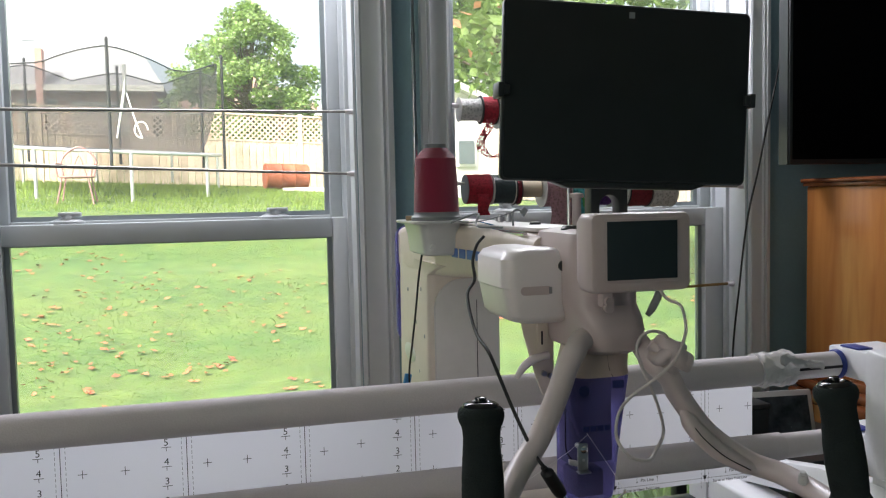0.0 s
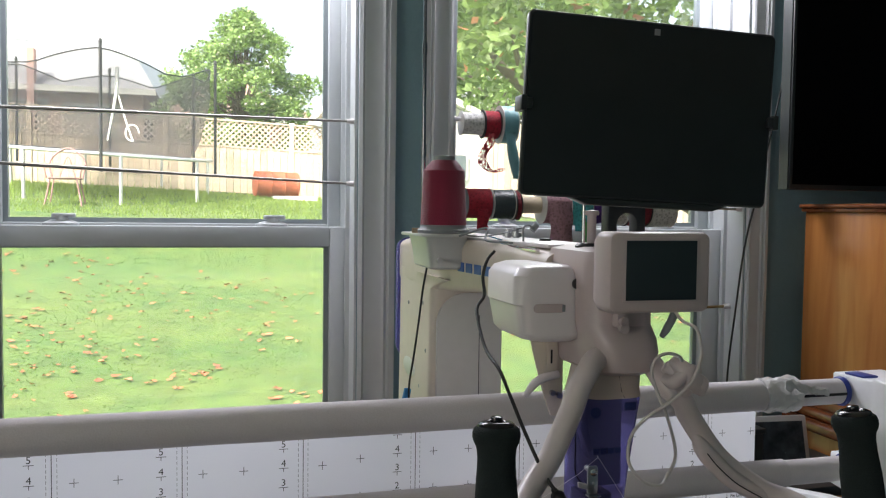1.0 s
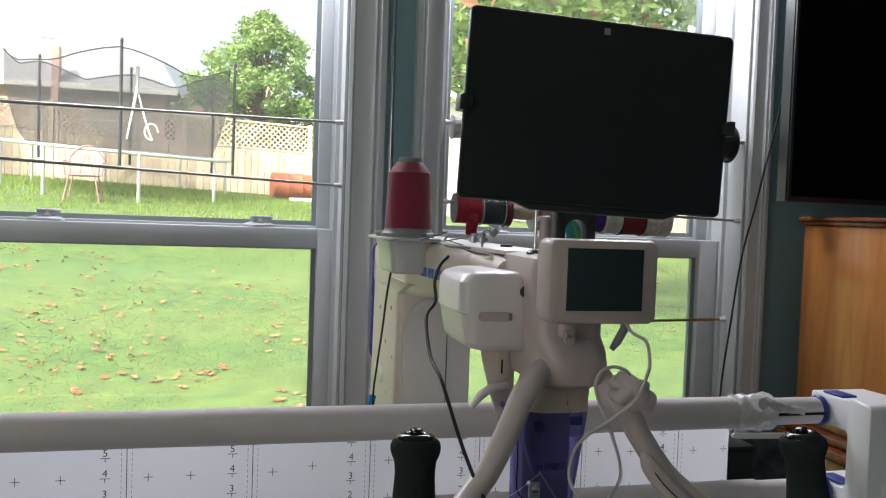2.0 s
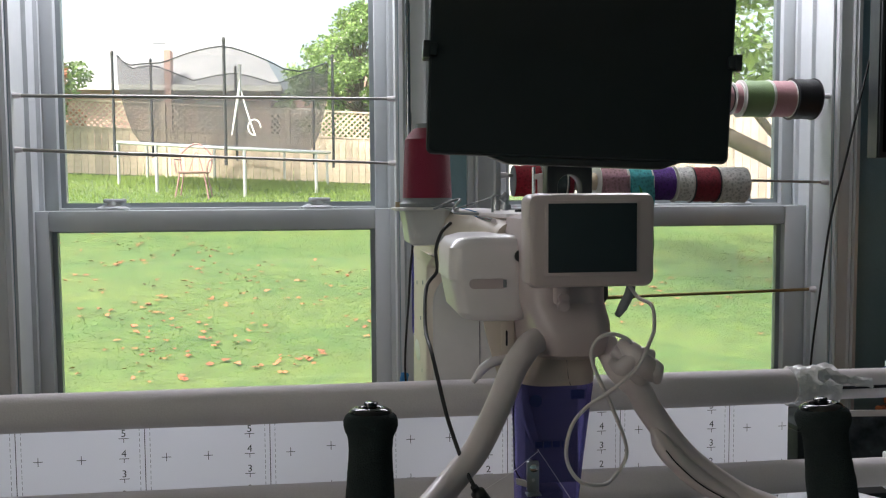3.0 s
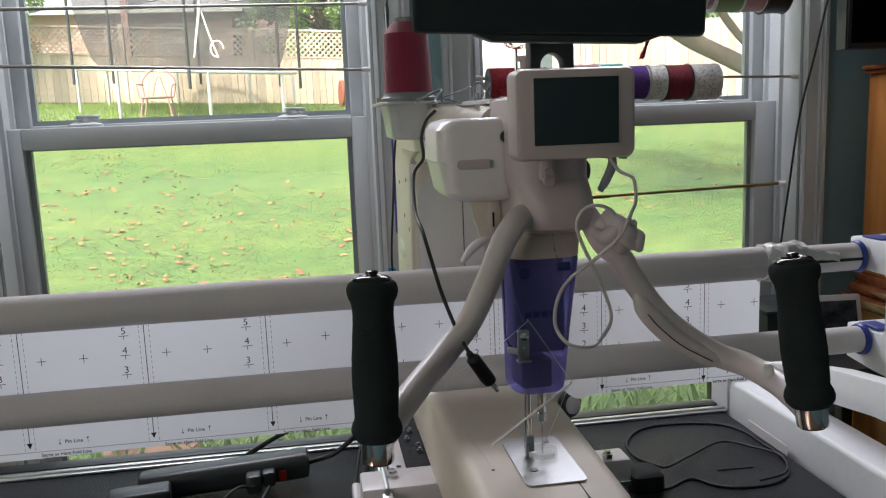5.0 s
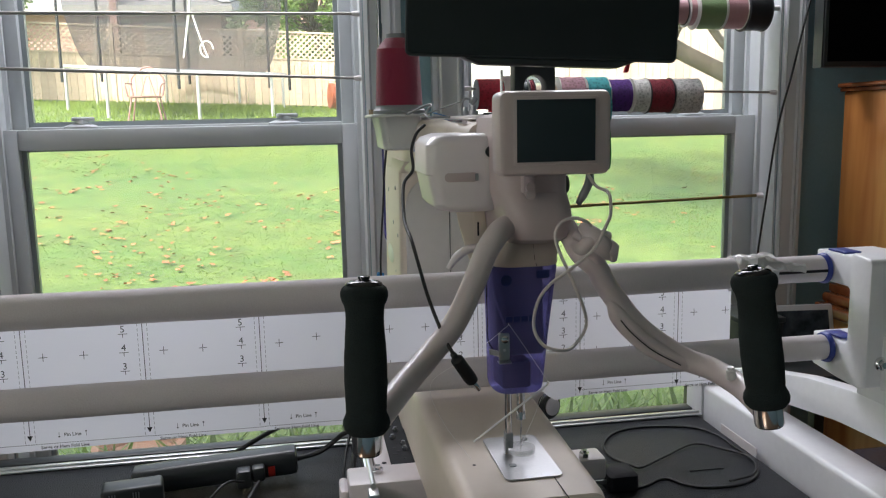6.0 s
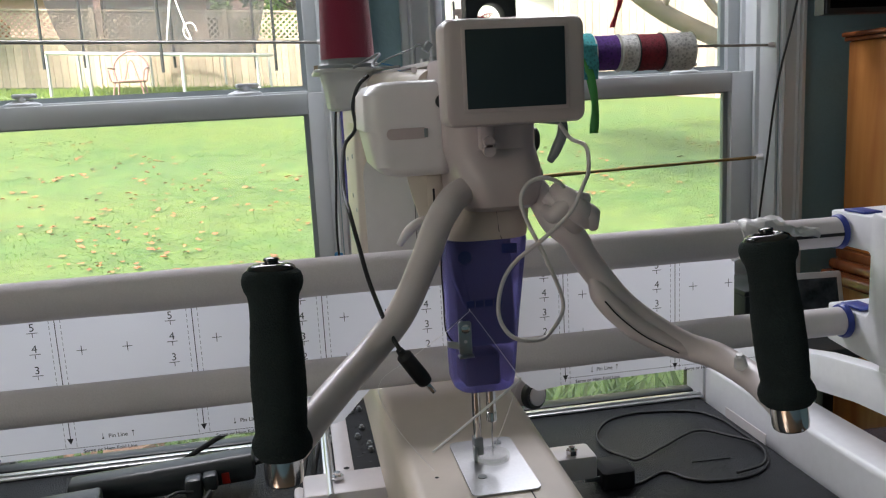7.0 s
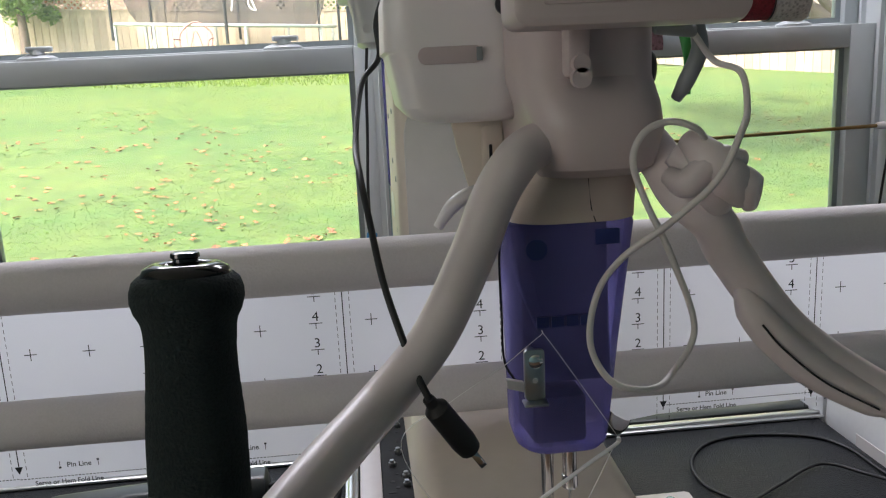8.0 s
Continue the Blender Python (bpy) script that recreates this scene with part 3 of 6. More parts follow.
def trampoline(cx, cy, radius):
    z = lawn_z(cy)
    t = thing("trampoline", "round black trampoline with a safety net on poles", "trampoline")
    top = z + 0.79
    n = 40
    tip = lambda x, y: 0.062 * (y - cy) - 0.05 * (x - cx)  # it stands tilted on the slope
    at = lambda x, y, h: (x, y, h + tip(x, y))
    slant = Matrix(((1, 0, 0, cx), (0, 1, 0, cy), (-0.05, 0.062, 1, top - 0.02), (0, 0, 0, 1)))
    circle = lambda r, h: [at(cx + r * math.cos(2 * math.pi * k / n), cy + r * math.sin(2 * math.pi * k / n), h) for k in range(n + 1)]
    part("rim", sweep(circle(radius, top), 0.032, 8, 2), GALV, t)
    part("jumping_mat", lathe([(0, 0), (radius - 0.2, 0), (radius - 0.2, 0.01), (0, 0.01)], 40, slant), NET, t)
    for k in range(8):
        a = 2 * math.pi * (k + 0.35) / 8
        x, y = cx + radius * math.cos(a), cy + radius * math.sin(a)
        part("leg", rod((x, y, z - 0.02 + SLOPE * (y - cy)), at(x, y, top), 0.03, segs=10), GALV, t)
    poles = (-83, -6, 38, 92, 144, 186)
    for k, turned in enumerate(poles):
        a = radians(turned)
        x, y = cx + radius * 1.04 * math.cos(a), cy + radius * 1.04 * math.sin(a)
        hi = top + 0.5 * tip(x, y) + 1.80 + 0.06 * math.sin(k * 2.3)
        part("net_pole", join(rod(at(x, y, top - 0.3), (x, y, hi), 0.028, segs=10), rod((x, y, hi), (x, y, hi + 0.06), 0.04, 0.02, segs=10)), POLE, t)
    bm = bmesh.new()
    rows = []
    for j in range(9):
        v = j / 8
        row = []
        for k in range(64):
            a = 2 * math.pi * k / 64
            off = min(abs((math.degrees(a) - q + 180) % 360 - 180) for q in poles)
            dip = min(1.0, off / 32) ** 1.3
            sag = dip * 0.30
            rr = radius * (0.80 + 0.19 * min(1.0, v * 1.5) ** 0.6 - 0.03 * dip)
            px, py = cx + rr * math.cos(a), cy + rr * math.sin(a)
            row.append(bm.verts.new((px, py, top + tip(px, py) * (1 - 0.5 * v) + v * (1.72 - sag))))
        rows.append(row)
    for p, q in zip(rows, rows[1:]):
        for k in range(64):
            bm.faces.new((p[k], p[(k + 1) % 64], q[(k + 1) % 64], q[k]))
    hem = [tuple(v.co) for v in rows[-1]]
    part("safety_net", bm, NET, t, "see-through black net")
    part("net_cord", sweep(hem + hem[:1], 0.014, 6, 1), POLE, t)
    white = material("white_strap", (0.8, 0.8, 0.8), 0.6)
    fx, fy = cx + 0.5, cy - radius * 0.93
    part("door_strap", join(sweep([(fx, fy, top + 1.35), (fx - 0.02, fy - 0.02, top + 0.9), (fx - 0.16, fy, top + 0.1)], 0.03, 6, 6, radii=[0.036, 0.026, 0.012]),
                            sweep([(fx, fy, top + 0.95), (fx + 0.12, fy, top + 0.5), (fx + 0.25, fy, top + 0.1)], 0.014, 6, 6),
                            sweep([(fx + 0.24 + 0.11 * math.cos(a * 0.7), fy, top + 0.24 + 0.14 * math.sin(a * 0.7)) for a in range(8)], 0.012, 6, 4)), white, t, "white webbing strap")
    return t


trampoline(-2.0, 17.1, 2.05)


def gable_house(name, x0, x1, y0, y1, base, eave, ridge, wall_mat, roof_mat, label, panes=(), hip=0.0, roof_label=""):
    h = thing(name, label, "house")
    part("wall", box(x0, x1, y0, y1, base - 0.5, eave), wall_mat, h, smooth=False)
    o, ym = 0.45, (y0 + y1) / 2
    bm = bmesh.new()
    e = [bm.verts.new(p) for p in ((x0 - o, y0 - o, eave - 0.12), (x1 + o, y0 - o, eave - 0.12), (x1 + o, y1 + o, eave - 0.12), (x0 - o, y1 + o, eave - 0.12))]
    r = [bm.verts.new(p) for p in ((x0 - o + hip, ym, ridge), (x1 + o - hip, ym, ridge))]
    for q in ((e[0], e[1], r[1], r[0]), (e[2], e[3], r[0], r[1]), (e[1], e[2], r[1]), (e[3], e[0], r[0])):
        bm.faces.new(q)
    bm.faces.new(e[::-1])
    bmesh.ops.recalc_face_normals(bm, faces=bm.faces[:])
    part("roof", bm, roof_mat, h, roof_label, smooth=False)
    part("gutter", box(x0 - o, x1 + o, y0 - o - 0.1, y0 - o + 0.02, eave - 0.3, eave - 0.1), SIDING, h, "white gutter board", smooth=False)
    for cx, cz, w, hh in panes:
        f = part("window", box(cx - w / 2 - 0.08, cx + w / 2 + 0.08, y0 - 0.06, y0 + 0.02, cz - hh / 2 - 0.08, cz + hh / 2 + 0.08), SIDING, h, smooth=False)
        for s in (-1, 1):
            part("pane", box(cx - w / 2, cx + w / 2, y0 - 0.09, y0 - 0.05, cz + s * hh / 4 - hh / 4 + 0.03, cz + s * hh / 4 + hh / 4 - 0.03), DARKPANE, f, smooth=False)
    return h


B = lawn_z(24)
h = gable_house("brick_house", -10.0, -2.3, 31.0, 41.0, B, 5.75, 9.6, BRICK, ROOF, "single-storey red brick house with a grey hipped roof", [(-6.0, 4.5, 1.1, 1.3), (-4.0, 4.5, 1.7, 1.1)], 2.2)
part("chimney", box(-5.92, -5.70, 30.4, 30.9, B, 6.85), BRICK, h)
part("roof_vent", box(-6.9, -6.4, 33.2, 33.5, 7.35, 7.6), DARKPANE, h)
gable_house("brick_wing", -2.0, 3.6, 31.5, 38.0, B, 5.0, 6.9, BRICK, SHINGLE, "red brick house wing with a brown roof", [(-1.0, 4.2, 1.0, 1.0)], 3.2)
gable_house("white_house", 5.6, 14.0, 30.0, 38.0, B, 5.6, 9.0, SIDING, ROOF, "white house behind the trees", [(8.0, 4.4, 1.0, 1.3)], 0.0)
ZS = lawn_z(17, 5) - 0.17
shed = thing("garden_shed", "small white garden shed with a grey pitched roof", "shed")
part("wall", prism([(2.5, ZS - 0.3), (6.0, ZS - 0.3), (6.0, ZS + 2.05), (3.95, ZS + 2.95), (2.5, ZS + 2.3)], 17.2, 19.2), SIDING, shed, smooth=False)
part("roof", prism([(2.25, ZS + 2.19), (3.95, ZS + 2.96), (6.3, ZS + 1.92), (6.3, ZS + 2.04), (3.95, ZS + 3.1), (2.25, ZS + 2.32)], 16.9, 19.4), SIDING, shed, "pale roof", smooth=False)
pw = part("window", box(4.95, 5.4, 17.12, 17.21, ZS + 0.85, ZS + 1.45), SIDING, shed, smooth=False)
part("pane", box(5.0, 5.35, 17.09, 17.13, ZS + 0.9, ZS + 1.4), DARKPANE, pw, smooth=False)
fence("side_fence", (5.9, 17.0, lawn_z(17.0, 5.9)), (14.0, 11.4, lawn_z(11.4, 14)), 2.0, "dimmed grey-brown board fence beside the shed", mat=DIM_FENCE)

# garden things by the trampoline
IRON = material("pinkish_painted_iron", (0.30, 0.16, 0.15), 0.5)
chair = thing("garden_chair", "pale pink wrought-iron garden chair on the lawn", "chair")
qx, qy = -2.26, 14.75
qz = lawn_z(qy, qx)
part("backrest", join(sweep([(qx - 0.24, qy + 0.2, qz + 0.45), (qx - 0.26, qy + 0.26, qz + 0.75), (qx, qy + 0.3, qz + 0.95), (qx + 0.26, qy + 0.26, qz + 0.75), (qx + 0.24, qy + 0.2, qz + 0.45)], 0.016, 8, 6),
                      sweep([(qx - 0.12, qy + 0.24, qz + 0.46), (qx, qy + 0.28, qz + 0.8), (qx + 0.12, qy + 0.24, qz + 0.46)], 0.01, 8, 6)), IRON, chair)
part("seat", lathe([(0, 0), (0.26, 0), (0.27, 0.015), (0.25, 0.03), (0, 0.02)], 24, Matrix.Translation((qx, qy, qz + 0.42))), IRON, chair)
for sx in (-1, 1):
    part("armrest", sweep([(qx + sx * 0.25, qy + 0.22, qz + 0.66), (qx + sx * 0.32, qy, qz + 0.66), (qx + sx * 0.28, qy - 0.2, qz + 0.6), (qx + sx * 0.25, qy - 0.2, qz + 0.43)], 0.014, 8, 5), IRON, chair)
    for sy in (-1, 1):
        part("leg", sweep([(qx + sx * 0.2, qy + sy * 0.18, qz + 0.42), (qx + sx * 0.24, qy + sy * 0.2, qz + 0.2), (qx + sx * 0.28, qy + sy * 0.24, qz - 0.02)], 0.014, 8, 5), IRON, chair)
RUST = material("rusty_red_steel", (0.36, 0.10, 0.05), 0.7, 0.2, 0.3, 8, 0.3, 3)
bz = lawn_z(18.4, 1.5)
barrel = thing("steel_barrel", "rusty red steel barrel lying by the fence", "barrel")
part("barrel_body", lathe([(0, 0), (0.27, 0), (0.29, 0.02), (0.28, 0.05), (0.285, 0.3), (0.3, 0.32), (0.285, 0.34), (0.285, 0.6), (0.3, 0.62), (0.285, 0.64), (0.28, 0.88), (0.29, 0.92), (0.27, 0.94), (0, 0.94)], 28, aim((0.95, 18.4, bz + 0.31), (1.9, 18.55, bz + 0.29))), RUST, barrel)
plank = thing("garden_plank", "pale board lying in the grass", "board")
part("board", box(1.3, 2.25, 17.9, 18.02, bz - 0.08, bz + 0.05), SIDING, plank, smooth=False)

def leaf_cloud(name, parent, mat, clumps, per, size, seed, droop=0.0, label=""):
    r = random.Random(seed)
    verts, faces = [], []
    for cx, cy, cz, rad in clumps:
        for _ in range(per):
            while True:
                p = Vector((r.uniform(-1, 1), r.uniform(-1, 1), r.uniform(-1, 1)))
                if 0.3 < p.length < 1:
                    break
            p = Vector((cx, cy, cz)) + p * rad
            s = size * r.uniform(0.6, 1.3)
            u = Vector((r.gauss(0, 1), r.gauss(0, 1), r.gauss(0, 0.6) - droop)).normalized()
            w = u.cross(Vector((r.gauss(0, 1), r.gauss(0, 1), r.gauss(0, 1)))).normalized()
            n = u.cross(w)
            i = len(verts)
            verts += [tuple(p - u * s), tuple(p + w * s * 0.55 - n * s * 0.12), tuple(p + u * s), tuple(p - w * s * 0.55 - n * s * 0.12)]
            faces += [(i, i + 1, i + 2), (i, i + 2, i + 3)]
    me = bpy.data.meshes.new(name)
    me.from_pydata(verts, [], faces)
    me.materials.append(mat)
    ob = new(name, me)
    ob.parent = parent
    if label:
        ob["label"] = label
    return ob


def tree(name, x, y, height, spread, mat, label, seed, clumps=26, per=260, leaf=0.10, blossom=0, low=0.25, lean=0.0, clump=0.16):
    r = random.Random(seed)
    z = lawn_z(y)
    t = thing(name, label, "tree")
    trunk_top = Vector((x + lean, y, z + height * 0.5))
    limbs = [sweep([(x, y, z - 0.1), (x + lean * 0.3 + 0.05, y, z + height * 0.2), tuple(trunk_top)], 0.1, 10, 6, radii=[0.035 * height, 0.026 * height, 0.016 * height])]
    spots = []
    for k in range(clumps):
        a, h = r.uniform(0, 6.28), r.uniform(low, 1.0)
        w = spread * (math.sin(math.pi * min(1, (h - low) / (1 - low) * 0.85 + 0.15)) ** 0.7) * r.uniform(0.25, 1.0)
        p = (x + lean * h + w * math.cos(a), y + w * math.sin(a) * 0.8, z + height * h)
        spots.append((*p, spread * r.uniform(clump, clump * 2.1)))
        if k % 2 == 0:
            mid = trunk_top.lerp(Vector(p), 0.5) + Vector((0, 0, -0.1 * height * r.random()))
            limbs.append(sweep([tuple(trunk_top - Vector((0, 0, height * 0.25 * r.random()))), tuple(mid), p], 0.03, 6, 4, radii=[0.007 * height, 0.0045 * height, 0.002 * height]))
    part("trunk", join(*limbs), BARK, t)
    leaf_cloud("crown", t, mat, spots, per, leaf, seed)
    if blossom:
        leaf_cloud("blossom", t, PETAL, [s for s in spots if r.random() < 0.5], blossom, leaf * 0.9, seed + 1)
    return t


tree("garden_tree", 0.8, 22.6, 4.3, 2.0, LEAF_MID, "bushy green garden tree with a few pale blossoms", 11, 190, 150, 0.06, 5, 0.06, 0.0, 0.09)
tree("maple_tree", -11.6, 22.5, 6.4, 2.2, LEAF, "green garden tree behind the fence", 12, 30, 260, 0.13, 0, 0.2)
m = tree("red_maple", -6.4, 18.6, 3.6, 1.15, LEAF_MID, "small green maple turning rust-red by the fence", 13, 40, 240, 0.06, 0, 0.3)
r13 = random.Random(44)
leaf_cloud("turning_leaves", m, LEAF_RUST, [(-6.4 + r13.uniform(-1.0, 0.9), 18.3 + r13.uniform(-0.6, 0.4), lawn_z(18.6) + r13.uniform(1.9, 3.5), r13.uniform(0.2, 0.4)) for _ in range(26)], 150, 0.055, 45, 0.0, "rust-red leaves")
tree("rust_shrub", -6.3, 20.2, 2.0, 0.8, LEAF_RUST, "rust-red shrub behind the lattice fence", 46, 24, 160, 0.06, 0, 0.2)
tree("shed_tree", 8.2, 21.8, 7.5, 4.2, LEAF_MID, "tall pale green tree behind the shed", 14, 120, 330, 0.09, 0, 0.15)

# a leaning tree close to the window on the right, with large leaves
near = thing("leaning_tree", "grey-barked leaning tree with large green and yellowing leaves", "tree")
lx, ly = 8.2, 10.2
part("trunk", join(sweep([(lx, ly, lawn_z(ly, lx) - 0.2), (7.2, 10.1, 1.25), (5.84, 10.0, 1.97), (4.92, 10.0, 2.42), (4.0, 9.8, 3.0), (3.0, 9.5, 3.7)], 0.1, 14, 8, radii=[0.17, 0.14, 0.11, 0.105, 0.08, 0.04]),
                   sweep([(6.3, 10.05, 1.72), (5.84, 9.9, 2.17), (5.37, 9.9, 2.71), (4.8, 9.6, 3.6)], 0.05, 10, 6, radii=[0.06, 0.055, 0.05, 0.03]),
                   sweep([(4.0, 9.8, 3.0), (3.5, 9.0, 3.2), (3.0, 8.0, 3.5)], 0.05, 8, 6, radii=[0.05, 0.04, 0.02]),
                   sweep([(4.95, 10.0, 2.4), (5.0, 9.85, 2.62), (5.2, 9.7, 2.8)], 0.03, 8, 5, radii=[0.05, 0.03, 0.012])), BARK, near)
r9 = random.Random(21)
leaf_cloud("crown", near, LEAF_PALE, [(r9.uniform(2.4, 6.6), r9.uniform(7.0, 10.0), 3.05 + r9.uniform(0.0, 1.9), r9.uniform(0.3, 0.6)) for _ in range(60)], 70, 0.085, 22, 0.5)
leaf_cloud("yellowing_leaves", near, LEAF_RUST, [(r9.uniform(2.4, 6.6), r9.uniform(7.0, 10.0), 3.1 + r9.uniform(0.0, 1.6), 0.5) for _ in range(20)], 6, 0.085, 23, 0.5, "yellow-orange leaves")

# flower bed under the windows
bed_r = random.Random(31)


def bed_blade(r):
    x, y = r.uniform(-1.2, 2.3), r.uniform(2.45, 3.1)
    if 0.62 < x < 0.85:
        x += 0.3
    z, h, w = lawn_z(y, x) - 0.02, r.uniform(0.3, 0.78), r.uniform(0.008, 0.018)
    a, b = r.uniform(0, 6.28), r.uniform(0.1, 0.5) * h
    c, s = math.cos(a), math.sin(a)
    m = (x + b * 0.4 * s, y - b * 0.4 * c, z + h * 0.6)
    return [(x - w * c, y - w * s, z), (x + w * c, y + w * s, z), (m[0] + w * c, m[1] + w * s, m[2]), (m[0] - w * c, m[1] - w * s, m[2]), (x + b * 1.3 * s, y - b * 1.3 * c, z + h * 0.9)], [(0, 1, 2, 3), (3, 2, 4)]


scatter("border_plants", LEAF_PALE, 900, bed_blade, "strappy green plants in the border under the windows", "plant", 32)
TERRA = material("terracotta", (0.38, 0.20, 0.13), 0.8, 0, 0.12, 20, 0.2)
STONE = material("pale_stone", (0.42, 0.41, 0.38), 0.85, 0, 0.2, 12, 0.4)
pot = thing("plant_pot", "terracotta plant pot standing in the border", "plant pot")
part("pot", lathe([(0, 0), (0.10, 0), (0.14, 0.44), (0.155, 0.44), (0.155, 0.50), (0.13, 0.50), (0.12, 0.46), (0, 0.46)], 28, Matrix.Translation((-0.33, 2.85, lawn_z(2.85)))), TERRA, pot)
for k, (x, y, s) in enumerate(((-0.08, 2.9, 0.3), (0.45, 2.82, 0.16), (-0.75, 2.8, 0.14))):
    rock = thing("garden_stone", "pale rounded stone edging the border", "stone", "stones of the border")
    bm = bmesh.new()
    bmesh.ops.create_icosphere(bm, subdivisions=3, radius=s)
    for v in bm.verts:
        v.co *= 1 + 0.25 * noise.noise(v.co * 9 + Vector((k, 0, 0)))
        v.co.z *= 0.75
    part("stone", moved(bm, Matrix.Translation((x, y, lawn_z(y) + s * 0.55))), STONE, rock)

# ---- the quilting frame ----
TUBE_R = 0.0225
frame_ob = thing("quilting_stand", "white steel quilting frame with cloth-covered rails", "quilting frame")
TABLE_Z = 0.94
part("table_top", box(-1.3, 1.02, 0.45, 1.475, TABLE_Z - 0.03, TABLE_Z, 0.004), MAT, frame_ob, "dark grey laminate top")
part("rear_track", join(box(-1.3, 1.025, 1.440, 1.466, TABLE_Z + 0.0005, TABLE_Z + 0.005, 0.0015), box(-1.3, 1.025, 1.447, 1.452, TABLE_Z + 0.005, TABLE_Z + 0.009, 0.001)), ALU, frame_ob, "aluminium track")
part("track_cover", box(-1.3, 1.025, 1.4762, 1.508, TABLE_Z - 0.04, TABLE_Z + 0.004, 0.004), BLACK, frame_ob, "black plastic edge strip")
# side rail, end bracket and curved brace at the right end
part("side_rail", box(1.027, 1.10, 0.2, 1.50, 0.90, 1.003, 0.008, 3), STEEL_LIT, frame_ob)
part("rail_end_plate", box(1.022, 1.062, 1.44, 1.505, 0.90, 1.035, 0.004), STEEL_LIT, frame_ob)
part("end_bracket", join(prism([(0.977, 1.148), (0.977, 1.322), (0.981, 1.3275), (1.0175, 1.3315), (1.0205, 1.3270), (1.098, 1.3255), (1.098, 1.2815), (1.0245, 1.2815), (1.0205, 1.2775), (1.0205, 1.2045), (1.0245, 1.2005), (1.098, 1.2005), (1.098, 1.1500), (1.04, 1.1440), (0.99, 1.1420)], 1.022, 1.115, 0.003, axis="x"),
                         box(1.045, 1.10, 0.964, 0.9775, 1.143, 1.222, 0.003), box(1.072, 1.098, 0.99, 1.06, 1.085, 1.146, 0.003)), STEEL_LIT, frame_ob, "white C-shaped end bracket")
part("brace", prism([(1.50, 0.95), (1.49, 1.0), (1.42, 1.04), (1.33, 1.066), (1.18, 1.097), (1.07, 1.111), (0.9, 1.113), (0.7, 1.10), (0.7, 1.04), (0.9, 1.052), (1.0, 1.055), (1.1, 1.05), (1.24, 1.03), (1.38, 1.005), (1.43, 0.95)], 1.07, 1.10, 0.005, axis="x"), STEEL_LIT, frame_ob)
for za, yy in ((1.30, 1.075), (1.185, 1.06)):
    part("rail_collar", join(lathe([(0.0198, 0), (0.0208, 0.0), (0.0222, 0.003), (0.0228, 0.0065), (0.0198, 0.0068)], 28, aim((1.0120, yy, za), (1.05, yy, za))),
                             box(1.024, 1.050, 1.036, 1.075, za + 0.0175 + (0.0090 if za > 1.25 else 0), za + 0.0205 + (0.0090 if za > 1.25 else 0), 0.001)), COLLAR, frame_ob, "blue plastic collar")
part("bracket_bolt", join(rod((1.043, 0.977, 1.182), (1.043, 0.970, 1.182), 0.010, 0.010, 20, 0.002), rod((1.043, 0.970, 1.182), (1.043, 0.965, 1.182), 0.006, 0.005, 6)), CHROME, frame_ob)
for x in (-1.2, 1.048):
    for y in (0.3, 1.45):
        part("leg", box(x - 0.03, x + 0.03, y - 0.03, y + 0.03, 0, 0.9, 0.005), STEEL, frame_ob)
part("left_bracket", box(-1.24, -1.2, 0.98, 1.14, 0.9, 1.35, 0.006), STEEL, frame_ob)
part("top_rail", rod((-1.22, 1.075, 1.30), (1.0215, 1.075, 1.30), 0.0195, segs=32), STEEL, frame_ob, "bare white steel tube")
part("lower_rail", rod((-1.22, 1.06, 1.185), (1.0215, 1.06, 1.185), 0.0185, segs=32), STEEL, frame_ob, "bare white steel tube")
part("rail_slot", box(0.925, 1.012, 1.0545, 1.0575, 1.298, 1.302), INK, frame_ob, "dark slot in the tube", smooth=False)


def wavy_tube(x0, x1, y, z, r, seed, fold=0.0006, fine=9):
    """A cloth sleeve wound on a rail: a tube with slight folds along it."""
    bm = bmesh.new()
    rings = []
    n = 90
    for i in range(n + 1):
        x = x0 + (x1 - x0) * i / n
        rings.append([bm.verts.new((x, y + (r + fold * noise.noise((x * fine, k * 0.6, seed))) * math.cos(2 * math.pi * k / 28), z + (r + fold * noise.noise((x * fine, k * 0.6, seed))) * math.sin(2 * math.pi * k / 28))) for k in range(28)])
    for a, b in zip(rings, rings[1:]):
        for k in range(28):
            q = (k + 1) % 28
            bm.faces.new((a[k], a[q], b[q], b[k]))
    bm.faces.new(rings[0][::-1])
    bm.faces.new(rings[-1])
    bmesh.ops.recalc_face_normals(bm, faces=bm.faces[:])
    return bm


part("cloth_sleeve", wavy_tube(-1.2, 0.885, 1.075, 1.30, TUBE_R, 1.0), SLEEVE, frame_ob, "off-white cloth wound on the tube")
part("cloth_sleeve", wavy_tube(-1.2, 0.905, 1.06, 1.185, 0.0208, 7.0), SLEEVE, frame_ob, "off-white cloth wound on the tube")
TAPE = material("crinkled_clear_tape", (0.74, 0.73, 0.72), 0.25, 0, 0.1, 40, 0.8, 10)
part("tape_wrap", wavy_tube(0.872, 0.932, 1.075, 1.30, TUBE_R + 0.0032, 3.0, 0.0045, 75), TAPE, frame_ob, "crinkled translucent tape")
bm = bmesh.new()
flap = [[bm.verts.new((0.895 + 0.075 * u / 9, 1.045 + 0.006 * noise.noise((u * 0.9, v * 1.3, 5)), 1.314 + 0.004 * v + 0.006 * noise.noise((u * 0.7, v, 9)) - 0.0015 * u)) for v in range(4)] for u in range(10)]
for a, b in zip(flap, flap[1:]):
    for k in range(3):
        bm.faces.new((a[k], b[k], b[k + 1], a[k + 1]))
